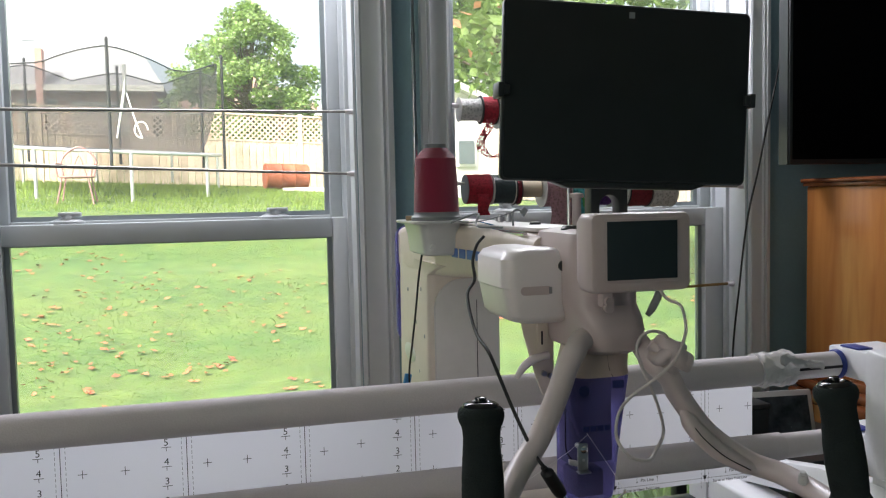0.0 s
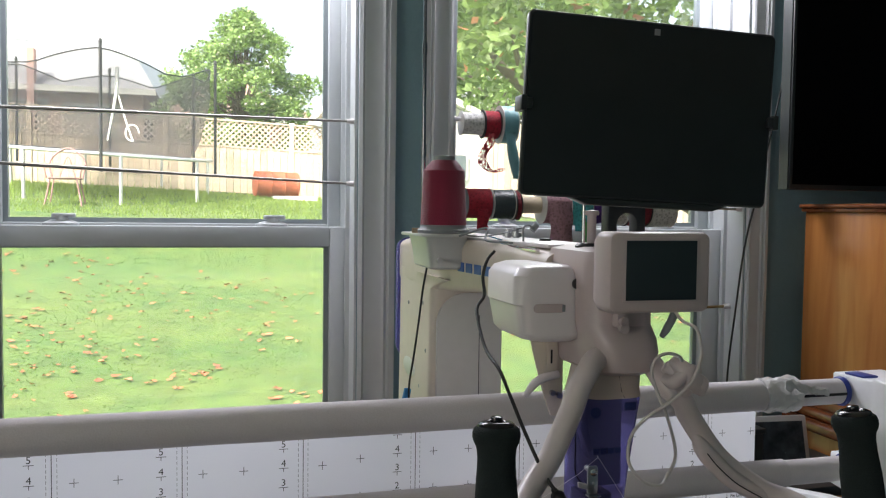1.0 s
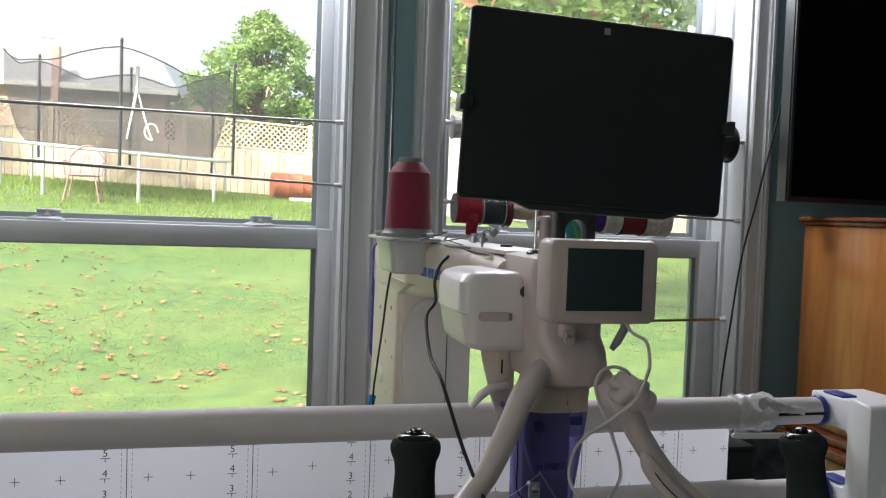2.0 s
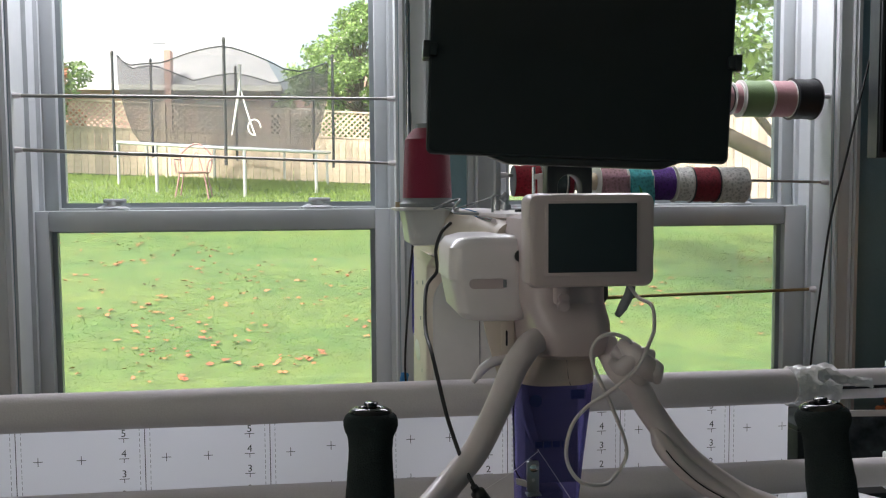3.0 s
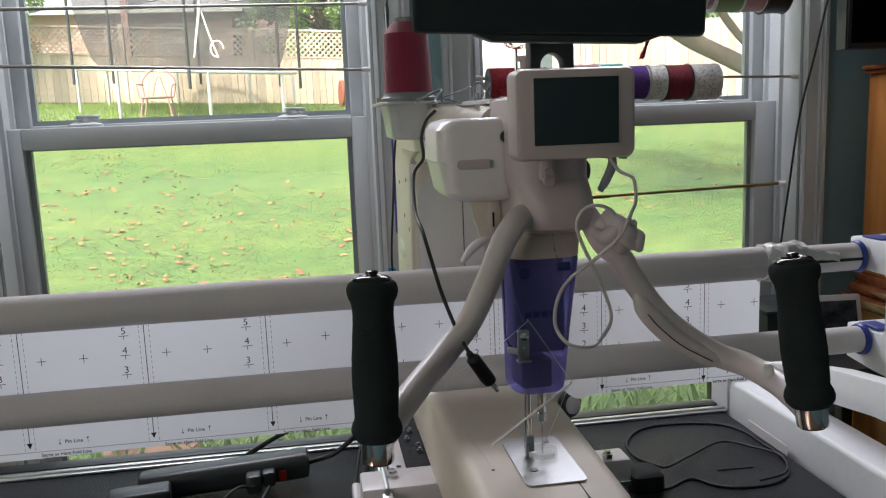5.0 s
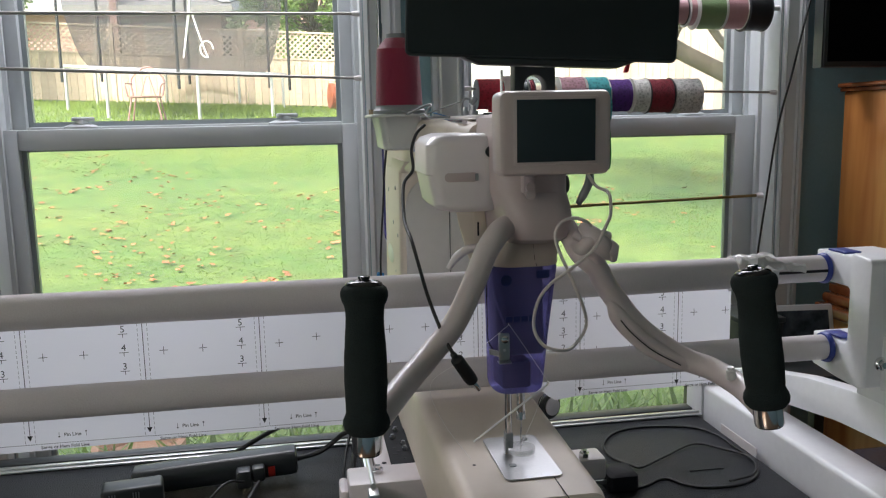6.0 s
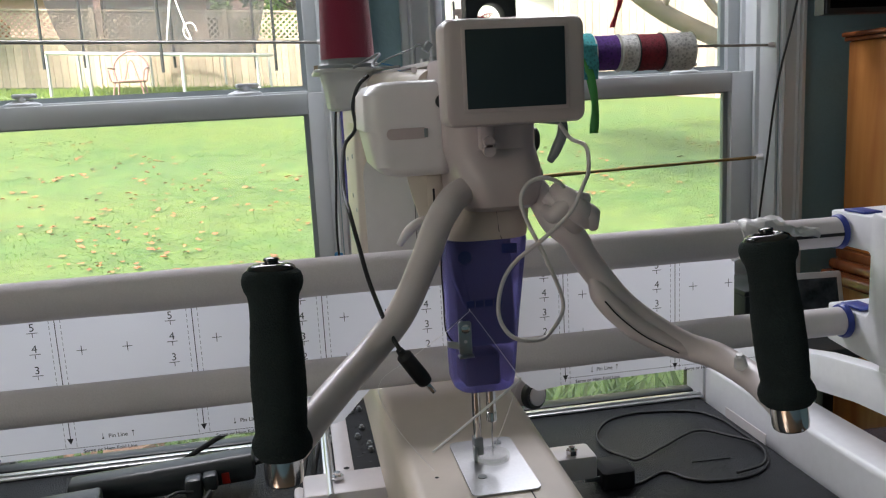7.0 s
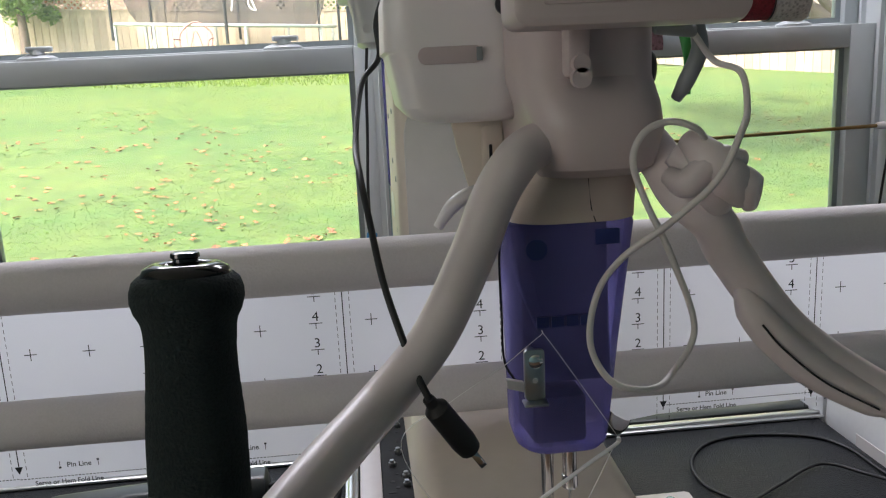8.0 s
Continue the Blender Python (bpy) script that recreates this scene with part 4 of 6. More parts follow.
part("tape_flap", bm, TAPE, frame_ob, "loose crumpled end of the tape").modifiers.new("thickness", "SOLIDIFY").thickness = 0.0006

# leader cloth with its printed measuring marks
CLOTH_Y, PITCH, LINE0, Z4, INCH = 1.1055, 0.1507, 0.0516, 1.2325, 0.02512
leader = thing("leader_cloth", "white leader cloth printed with measuring marks, hung from the rail", "cloth")


def lift(x):
    return max(0.0, min(1.0, (x - 0.5) / 0.15))


def rise(x):
    """The cloth is pushed up a little where the machine's bed passes under it."""
    return 0.0095 * max(0.0, min(1.0, (x - 0.247) / 0.05)) - 0.0035 * max(0.0, min(1.0, (x - 0.68) / 0.12))


def hem_z(x):
    """The hem rides up where it lies over the bed of the machine."""
    near = max(0.0, 1 - abs((x - 0.49) / 0.125))
    return 1.1075 + 0.0165 * lift(x) + 0.002 * math.sin(x * 9) + 0.05 * min(1.0, near * 2.6)


def cloth_y(x, z):
    return CLOTH_Y + 0.0025 * noise.noise((x * 5, z * 8, 0.5)) * min(1, (1.29 - z) / 0.05)


bm = bmesh.new()
rows = []
for i in range(201):
    x = -1.2 + (0.89 + 1.2) * i / 200
    z0 = hem_z(x)
    rows.append([bm.verts.new((x, cloth_y(x, z) if j else 1.0985, z)) for j, z in enumerate([1.302 + (z0 - 1.302) * k / 12 for k in range(13)])])
for a, b in zip(rows, rows[1:]):
    for k in range(12):
        bm.faces.new((a[k], b[k], b[k + 1], a[k + 1]))
sheet = part("sheet", bm, CLOTH, leader)


def flat_bm(*rects):
    """Thin printed strokes in xz, facing the room."""
    bm = bmesh.new()
    for x0, x1, z0, z1 in rects:
        bm.faces.new([bm.verts.new(p) for p in ((x0, 0, z0), (x1, 0, z0), (x1, 0, z1), (x0, 0, z1))])
    return bm


def as_mesh(name, bm, mat):
    me = bpy.data.meshes.new(name)
    bm.to_mesh(me)
    bm.free()
    me.materials.append(mat)
    return me


T = 0.0008
cross_me = as_mesh("cross", flat_bm((-0.0055, 0.0055, -T / 2, T / 2), (-T / 2, T / 2, -0.0055, 0.0055)), INK)
tee_me = as_mesh("tick", flat_bm((-0.006, 0.006, -T / 2, T / 2), (-T / 2, T / 2, -0.005, -T / 2)), INK)
line_me = as_mesh("rule", flat_bm((-T * 0.6, T * 0.6, 1.128, 1.29)), INK)
dash_me = as_mesh("dashed_line", flat_bm(*[(s * 0.0062 - T / 3, s * 0.0062 + T / 3, 1.1175 + k * 0.0068, 1.1217 + k * 0.0068) for s in (-1, 1) for k in range(25)]), INK)
bm = bmesh.new()
bm.faces.new([bm.verts.new(p) for p in ((-0.0036, 0, 1.135), (0, 0, 1.1275), (0.0036, 0, 1.135))])
arrow_me = as_mesh("arrow_head", bm, INK)
digit_me = {d: as_mesh("number", writing(str(d), 0.0128), INK) for d in (2, 3, 4, 5)}
pin_me = as_mesh("lettering", join(writing("Pin Line", 0.0068, 0.0001), flat_bm((-0.0172, -0.0166, -0.001, 0.006), (-0.018, -0.0158, -0.001, 0.0008), (0.0166, 0.0172, -0.001, 0.006), (0.0158, 0.018, 0.0042, 0.006))), INK)
hem_me = as_mesh("lettering", writing("Serge or Hem Fold Line", 0.0062, 0.00012), INK)
fold_me = as_mesh("dotted_line", flat_bm(*[(k * 0.0032, k * 0.0032 + 0.0022, -T / 2, T / 2) for k in range(47)]), INK)
front = lambda x, z: cloth_y(x, z) - 0.0022
for k in range(-7, 6):
    x = LINE0 + k * PITCH
    if x > 0.88:
        continue
    over_bed = 0.37 < x < 0.63
    share("rule", line_me, leader, (x, front(x, 1.2), 0))
    share("dashed_line", dash_me, leader, (x, front(x, 1.2), 0))
    if not over_bed:
        share("arrow_head", arrow_me, leader, (x, front(x, 1.13), -0.007 + 0.009 * lift(x)))
    for dx in (INCH, 3 * INCH):
        for z in (Z4 - 2 * INCH, Z4, Z4 + 2 * INCH):
            if x + dx < 0.886 and z > 1.15:
                share("cross", cross_me, leader, (x + dx, front(x + dx, z), z + rise(x + dx)))
    xn = x + 5 * INCH
    if xn < 0.87:
        for d in (2, 3, 4, 5):
            z = Z4 + (d - 4) * INCH + rise(xn)
            share("tick", tee_me, leader, (xn, front(xn, z), z))
            share("number", digit_me[d], leader, (xn, front(xn, z), z + 0.0022))
    xp = x + 0.053
    if not (0.36 < xp < 0.64) and xp < 0.86:
        share("lettering", pin_me, leader, (xp, front(xp, 1.137), 1.1245 + 0.014 * lift(xp)))
        share("lettering", hem_me, leader, (x + 0.043, front(xp, 1.11) - 0.0012, 1.1095 + 0.016 * lift(xp)))
        share("dotted_line", fold_me, leader, (x, front(xp, 1.12), 1.1158 + 0.017 * lift(xp)))

# ---- the long-arm quilting machine ----
machine = thing("quilting_machine", "cream long-arm quilting machine with handlebars and purple face cover", "sewing machine")
# bed with rounded shoulders
part("bed", loft([[(x, y, z) for x, z in rounded(x0, x1, 1.03, zt, 0.016)] for y, x0, x1, zt in
                  ((0.742, 0.425, 0.553, 1.138), (0.75, 0.414, 0.561, 1.148), (0.765, 0.411, 0.563, 1.15), (1.05, 0.409, 0.572, 1.15), (1.5, 0.409, 0.572, 1.15))]), CREAM, machine)
plate = part("needle_plate", prism(rounded(0.4645, 0.5275, 0.789, 0.906, 0.007), 1.1503, 1.1522, axis="z"), BRUSHED, machine, "brushed steel plate")
for x, y in ((0.4805, 0.8235), (0.512, 0.893)):
    part("plate_screw", lathe([(0, 0), (0.0042, 0), (0.0042, 0.0008), (0, 0.0012)], 16, Matrix.Translation((x, y, 1.1522))), GREY, plate)
part("bed_seam", box(0.5165, 0.5175, 0.741, 0.789, 1.1496, 1.1504), INK, machine, smooth=False)
part("bed_hole", lathe([(0, 0), (0.002, 0), (0, 0.0003)], 12, Matrix.Translation((0.4405, 0.838, 1.1503))), INK, machine)
part("bed_button", lathe([(0, 0), (0.006, 0), (0.005, 0.002), (0, 0.0025)], 16, aim((0.411, 0.80, 1.118), (0.4, 0.80, 1.118)) @ Matrix.Diagonal((1, 1.6, 1, 1))), BLACK, machine)
# rear column and arm
part("column", loft([[(x, y, z) for x, y in rounded(x0, x1, y0, 1.5, 0.014)] for z, x0, x1, y0 in
                     ((1.03, 0.412, 0.54, 1.262), (1.15, 0.414, 0.538, 1.268), (1.30, 0.416, 0.536, 1.272), (1.42, 0.417, 0.536, 1.272), (1.447, 0.417, 0.536, 1.268), (1.456, 0.417, 0.536, 1.235), (1.468, 0.417, 0.536, 1.18))]), CREAM, machine)
PANEL = material("light_grey_machine_panel", (0.62, 0.60, 0.57), 0.4, 0, 0.04, 60, 0.015)
top_arc = [(0.472 - 0.046 * math.cos(radians(a)), 1.392 + 0.048 * math.sin(radians(a))) for a in range(0, 91, 10)]
part("column_panel", prism([(0.426, 1.10)] + top_arc + [(0.533, 1.440), (0.533, 1.10)], 1.2655, 1.2755, 0.0008), PANEL, machine, "light grey front panel with an arched corner")
part("panel_seam", box(0.4945, 0.4953, 1.2643, 1.2653, 1.10, 1.405), INK, machine, smooth=False)
part("arm", loft([[(x, y, z) for x, z in rounded(x0, x1, z0, z1, 0.014)] for y, x0, x1, z0, z1 in
                  ((0.90, 0.452, 0.546, 1.452, 1.522), (0.98, 0.446, 0.544, 1.455, 1.526), (1.10, 0.432, 0.54, 1.458, 1.528), (1.2, 0.422, 0.538, 1.45, 1.528), (1.4, 0.416, 0.537, 1.44, 1.527), (1.51, 0.418, 0.535, 1.44, 1.515))]), CREAM, machine)
part("arm_top_cover", prism([(0.468, 0.93), (0.532, 0.93), (0.526, 1.45), (0.44, 1.45), (0.445, 1.15)], 1.5262, 1.5315, 0.002, axis="z"), WHITE, machine)
part("rear_cap", loft([[(x, y, z) for x, z in rounded(0.414 + i, 0.539 - i, 1.3 + i, 1.52 - i, 0.02)] for y, i in ((1.5005, 0.0), (1.53, 0.003), (1.545, 0.016))]), PURPLE, machine, "purple plastic end cap")
# stitched name on the arm as plain bars
for k in range(4):
    y0 = 1.156 - k * 0.0285
    near = lambda y: 0.432 + (1.10 - y) * 0.108
    part("name_bar", prism([(near(y0) - 0.0009, y0), (near(y0 - 0.021) - 0.0009, y0 - 0.021), (near(y0 - 0.021) + 0.003, y0 - 0.021), (near(y0) + 0.003, y0)], 1.4835, 1.4965, 0.0002, axis="z"), BLUE, machine, "blue printed bar", smooth=False)
for y, z in ((1.32, 1.42), (1.36, 1.36), (1.30, 1.345), (1.42, 1.41), (1.34, 1.28)):
    part("side_screw", lathe([(0, 0), (0.0035, 0), (0.003, 0.001), (0, 0.001)], 12, aim((0.4165, y, z), (0.4, y, z))), GREY, machine)
part("hand_recess", lathe([(0, 0), (0.02, 0), (0.018, 0.001), (0, 0.0014)], 24, aim((0.4155, 1.41, 1.30), (0.4, 1.41, 1.30)) @ Matrix.Diagonal((2.2, 0.8, 1, 1))), CLEAR_TRAY, machine, "pale green-grey oval recess")
# head
head = part("head", loft([ring_z(x0, x1, y0, y1, z, 0.024, 7) for z, x0, x1, y0, y1 in
                          ((1.400, 0.4755, 0.533, 0.798, 0.925), (1.405, 0.4725, 0.5375, 0.789, 0.93), (1.425, 0.4705, 0.5395, 0.781, 0.93), (1.438, 0.4665, 0.5385, 0.784, 0.93), (1.452, 0.462, 0.538, 0.796, 0.932), (1.515, 0.461, 0.538, 0.797, 0.935), (1.528, 0.465, 0.535, 0.802, 0.932), (1.532, 0.478, 0.526, 0.82, 0.92))]), PALE, machine)
part("head_skirt", loft([ring_z(x0, x1, y0, y1, z, 0.024, 7) for z, x0, x1, y0, y1 in ((1.3766, 0.4560, 0.5285, 0.797, 0.868), (1.383, 0.4600, 0.5315, 0.805, 0.872), (1.403, 0.4690, 0.5365, 0.812, 0.88))]), SKIN, machine, "pinkish cream casting")
part("skirt_seam", sweep([(0.5007, 0.7967, 1.3770), (0.5007, 0.8048, 1.3832), (0.5007, 0.8120, 1.4025)], 0.0003, 6, 4), INK, machine)
cover = part("face_cover", loft([ring_z(x0, x1, y0, y1, z, r, 7) for z, x0, x1, y0, y1, r in
                                 ((1.2345, 0.4690, 0.5080, 0.824, 0.860, 0.010), (1.2351, 0.4650, 0.5125, 0.819, 0.864, 0.014), (1.2380, 0.4612, 0.5158, 0.816, 0.868, 0.018), (1.2445, 0.4596, 0.5172, 0.814, 0.870, 0.020),
                                  (1.30, 0.4578, 0.5218, 0.807, 0.868, 0.023), (1.3725, 0.4552, 0.5288, 0.797, 0.866, 0.026), (1.3762, 0.4560, 0.5280, 0.798, 0.865, 0.026))]), PURPLE, machine, "translucent purple plastic")
face = lambda z: 0.797 + (1.373 - z) * 0.137
part("cover_name", join(*[box(0.4690 + 0.0082 * k, 0.4757 + 0.0082 * k, face(1.321) - 0.0014, face(1.321) + 0.0004, 1.3182, 1.3242) for k in range(4)]), DEEP, cover, "dark blue printed bars", smooth=False)
part("cover_notch", box(0.5005, 0.5140, 0.7962, 0.7985, 1.3640, 1.3728, 0.001), DEEP, cover)
part("cover_bore", lathe([(0, 0), (0.0058, 0), (0.0058, 0.0006), (0, 0.0006)], 20, aim((0.4690, 0.8000, 1.3630), (0.4672, 0.78, 1.3630))), DEEP, cover, "round mark on the plastic")
part("cover_shadow_box", box(0.4695, 0.5015, 0.822, 0.855, 1.2400, 1.2700, 0.003), BLACK, cover, "dark mechanism inside")
part("mechanism", box(0.4680, 0.5190, 0.838, 0.862, 1.2722, 1.374, 0.004), GREY, machine, "grey needle mechanism behind the cover")
part("mechanism_arm", prism([(0.4600, 1.372), (0.4665, 1.372), (0.4735, 1.335), (0.4790, 1.310), (0.4750, 1.307), (0.4640, 1.340)], 0.822, 0.834, 0.001), GREY, machine, "grey slanting lever behind the cover")
part("guide_wire", sweep([(0.4520, 0.812, 1.374), (0.4497, 0.806, 1.3547), (0.4501, 0.806, 1.3258), (0.4508, 0.806, 1.2996), (0.4570, 0.800, 1.2880)], 0.0007, 8, 6), MATT, machine, "dark wire along the cover")
clip = part("thread_clip", prism(rounded(0.4598, 0.4712, 1.2795, 1.3085, 0.0022), 0.7955, 0.7985, 0.0006), BRUSHED, machine, "bent steel thread guide")
part("clip_screw", lathe([(0, 0), (0.0040, 0), (0.0040, 0.0015), (0.002, 0.0026), (0, 0.0026)], 18, aim((0.4659, 0.7954, 1.3024), (0.4659, 0.7, 1.3024))), CHROME, clip)
part("clip_hole", lathe([(0, 0), (0.0015, 0), (0.0015, 0.0004), (0, 0.0004)], 14, aim((0.4656, 0.7954, 1.291), (0.4656, 0.7, 1.291))), WHITE, clip)
part("clip_post", rod((0.4659, 0.7985, 1.3024), (0.4659, 0.812, 1.3024), 0.003), BRUSHED, clip)
part("clip_foot", box(0.4585, 0.4718, 0.789, 0.7985, 1.2780, 1.2795, 0.0004), BRUSHED, clip)
part("thread_guide_tab", prism([(0.4500, 1.2925), (0.4597, 1.2900), (0.4600, 1.2840), (0.4560, 1.2852), (0.4505, 1.2868)], 0.7965, 0.80, 0.0006), WHITE, machine, "white plastic tab")
# needle bar, presser bar, foot
part("presser_bar", rod((0.4855, 0.861, 1.166), (0.4855, 0.861, 1.25), 0.0042, segs=16), CHROME, machine)
part("presser_clamp", box(0.481, 0.490, 0.855, 0.867, 1.158, 1.176, 0.0015), GREY, machine)
part("foot_shank", box(0.480, 0.4835, 0.853, 0.861, 1.1525, 1.168, 0.001), BRUSHED, machine)
part("needle_bar", join(rod((0.500, 0.861, 1.20), (0.500, 0.861, 1.25), 0.0048, segs=16), rod((0.500, 0.861, 1.19), (0.500, 0.861, 1.20), 0.0056, 0.0052, 16, 0.001)), CHROME, machine)
part("needle", rod((0.500, 0.861, 1.153), (0.500, 0.861, 1.19), 0.0006, 0.0013, 8), CHROME, machine)
FILM = sheer("clear_plastic", (0.8, 0.82, 0.82), 0.22)
FILM.node_tree.nodes["Principled BSDF"].inputs["Roughness"].default_value = 0.1
part("hopping_foot", lathe([(0.015, 0), (0.0165, 0.001), (0.0165, 0.006), (0.0155, 0.0065), (0.014, 0.006), (0.014, 0.001)], 32, Matrix.Translation((0.498, 0.855, 1.1535))), FILM, machine, "clear plastic ring foot")
# control display in front of the head
disp = part("display_unit", loft([[(x, y, z) for x, z in rounded(0.4465 + i, 0.5545 - i, 1.4735 + i, 1.5515 - i, 0.007)] for y, i in ((0.787, 0.016), (0.775, 0.005), (0.76, 0.0005), (0.738, 0.0), (0.7325, 0.0015), (0.7308, 0.004))]), PALE, machine, "pale grey display housing")
part("bezel", prism(rounded(0.460, 0.5405, 1.4835, 1.546, 0.002), 0.7298, 0.7312, 0.0006), PALE, disp)
part("lcd", box(0.4628, 0.5375, 0.7288, 0.7303, 1.4865, 1.5432, 0.0004), LCD, disp, "switched-off dark grey-green screen")
part("display_hinge", join(rod((0.49, 0.80, 1.462), (0.49, 0.80, 1.476), 0.0065, edge=0.001), box(0.484, 0.496, 0.785, 0.80, 1.452, 1.478, 0.003), rod((0.49, 0.786, 1.452), (0.49, 0.78, 1.452), 0.005), rod((0.49, 0.786, 1.459), (0.49, 0.78, 1.459), 0.0045)), PALE, machine)
# power box on the left flank
pbox = part("motor_box", loft([[(x, y, z) for x, y in pts] for z, pts in [(z, rounded(0.3958 + i + s, 0.4725, 0.838 + i, 0.949, 0.016 + i * 0.2, 6)) for z, i, s in
                                ((1.4295, 0.012, 0.012), (1.4325, 0.004, 0.010), (1.439, 0.0, 0.008), (1.469, 0.0, 0.0022), (1.4705, 0.0, 0.0), (1.501, 0.001, 0.0), (1.5085, 0.006, 0.001), (1.512, 0.016, 0.004))]]), WHITE, machine, "white plastic box with a slotted front")
part("slot", prism(rounded(0.4140, 0.4500, 1.4625, 1.4720, 0.0045), 0.8368, 0.8385, 0.0005), PALE, pbox, "shallow recessed slot")
part("slot_catch", box(0.4462, 0.4495, 0.8358, 0.8372, 1.4635, 1.4710, 0.0004), GREY, pbox)
part("box_port", rod((0.4635, 0.8385, 1.493), (0.4635, 0.836, 1.493), 0.006), BLACK, pbox)
# top of the arm: pins, guides, tension discs
part("spool_pin", join(rod((0.4905, 0.862, 1.531), (0.4905, 0.862, 1.566), 0.005), lathe([(0, 0), (0.0075, 0), (0.008, 0.002), (0.0075, 0.005), (0, 0.006)], 20, Matrix.Translation((0.4905, 0.862, 1.566)))), PALE, machine, "pale plastic post")
part("pin_rod", rod((0.4825, 0.866, 1.53), (0.4825, 0.866, 1.578), 0.0018, segs=10), CHROME, machine)
part("pin_collar", lathe([(0, 0), (0.014, 0), (0.014, 0.004), (0.011, 0.007), (0, 0.007)], 24, Matrix.Translation((0.487, 0.864, 1.5285))), BLACK, machine)
for x, y, h in ((0.500, 1.155, 0.013), (0.511, 1.15, 0.015)):
    part("guide_post", join(rod((x, y, 1.531), (x, y, 1.531 + h), 0.0042), rod((x, y, 1.533), (x, y, 1.539), 0.0075, segs=16)), BRUSHED, machine)
part("thread_hook", join(sweep([(0.468, 1.01, 1.528), (0.468, 1.01, 1.548), (0.474, 1.008, 1.552), (0.480, 1.006, 1.548)], 0.0014, 8, 5), rod((0.478, 1.006, 1.545), (0.484, 1.006, 1.553), 0.004)), GREY, machine)
part("oil_cap", lathe([(0, 0), (0.008, 0), (0.007, 0.003), (0, 0.004)], 20, Matrix.Translation((0.506, 1.03, 1.5315))), BLACK, machine)
# chrome rod standing in for the glossy highlight on the arm's edge
part("arm_highlight_rod", rod((0.4545, 0.93, 1.5235), (0.452, 1.14, 1.5255), 0.003), CHROME, machine)
TAPEB = material("blue_painters_tape", (0.05, 0.26, 0.55), 0.6)
part("tape_scrap", moved(box(-0.012, 0.012, -0.006, 0.006, 0, 0.001), pose(0.449, 1.06, 1.533, 8, 12, 30)), TAPEB, machine, "scrap of blue tape")
part("thread_tangle", join(sweep([(0.405, 1.12, 1.541), (0.43, 1.09, 1.535), (0.442, 1.03, 1.54), (0.468, 1.01, 1.549)], 0.0008, 6, 8), sweep([(0.41, 1.1, 1.535), (0.436, 1.06, 1.547), (0.425, 1.03, 1.532), (0.45, 1.0, 1.53)], 0.0015, 6, 8)), GREY, machine, "loose grey threads")
# presser lever and its bracket behind the head
part("presser_lever", sweep([(0.465, 0.888, 1.386), (0.446, 0.885, 1.383), (0.434, 0.884, 1.376), (0.424, 0.884, 1.363)], 0.004, 10, 6, radii=[0.0045, 0.005, 0.0048, 0.003]), WHITE, machine, "white plastic lever")
part("side_lever", sweep([(0.556, 0.80, 1.478), (0.5585, 0.802, 1.463), (0.553, 0.806, 1.447), (0.549, 0.81, 1.438)], 0.004, 10, 6, radii=[0.0035, 0.0045, 0.0045, 0.003]), GREY, machine, "grey plastic lever")
part("side_knob", join(rod((0.538, 0.855, 1.455), (0.552, 0.855, 1.455), 0.011, edge=0.002), rod((0.54, 0.84, 1.425), (0.55, 0.84, 1.425), 0.006)), BLACK, machine, "black tension knob")
part("lever_bracket", prism([(0.436, 1.436), (0.441, 1.41), (0.449, 1.38), (0.4600, 1.345), (0.4640, 1.335), (0.478, 1.333), (0.478, 1.436)], 0.903, 0.908, 0.0008), CREAM, machine)
part("bracket_plate", prism(rounded(0.4565, 0.4700, 1.388, 1.424, 0.003), 0.9005, 0.9029, 0.0005), CREAM, machine)
for x, z in ((0.4642, 1.362), (0.4725, 1.3585)):
    part("bracket_screw", rod((x, 0.904, z), (x, 0.898, z), 0.0032), BRUSHED, machine)
part("bracket_slot", prism(rounded(0.4612, 0.4632, 1.396, 1.412, 0.0009), 0.8998, 0.9006), INK, machine)
part("display_rod", rod((0.4705, 0.846, 1.492), (0.492, 0.80, 1.484), 0.0032, segs=12), GREY, machine)
# handlebars
handle_l = part("handlebar", sweep([(0.486, 0.812, 1.4215), (0.466, 0.800, 1.4165), (0.4545, 0.790, 1.4080), (0.4445, 0.7872, 1.3930), (0.4318, 0.7835, 1.3653), (0.4101, 0.7777, 1.3264), (0.3830, 0.7620, 1.3015), (0.3600, 0.7335, 1.2895), (0.3440, 0.709, 1.2825), (0.328, 0.684, 1.2745), (0.3141, 0.6648, 1.2655)], 0.0118, 20, 8), BAR, machine)
handle_r = part("handlebar", sweep([(0.5233, 0.8221, 1.4214), (0.535, 0.8172, 1.4155), (0.541, 0.808, 1.4045), (0.5465, 0.794, 1.389), (0.5600, 0.7845, 1.3745), (0.5715, 0.786, 1.3545), (0.605, 0.784, 1.3108), (0.6482, 0.774, 1.2778), (0.676, 0.758, 1.2670), (0.686, 0.722, 1.2605), (0.681, 0.686, 1.2600), (0.670, 0.646, 1.262)], 0.0118, 20, 8), BAR, machine)
part("bar_clip", join(rod((0.678, 0.722, 1.268), (0.675, 0.719, 1.278), 0.0055, 0.0045, 14, 0.001), rod((0.675, 0.719, 1.278), (0.6745, 0.7185, 1.281), 0.003)), CLEAR_TRAY, handle_r, "small milky plastic knob")
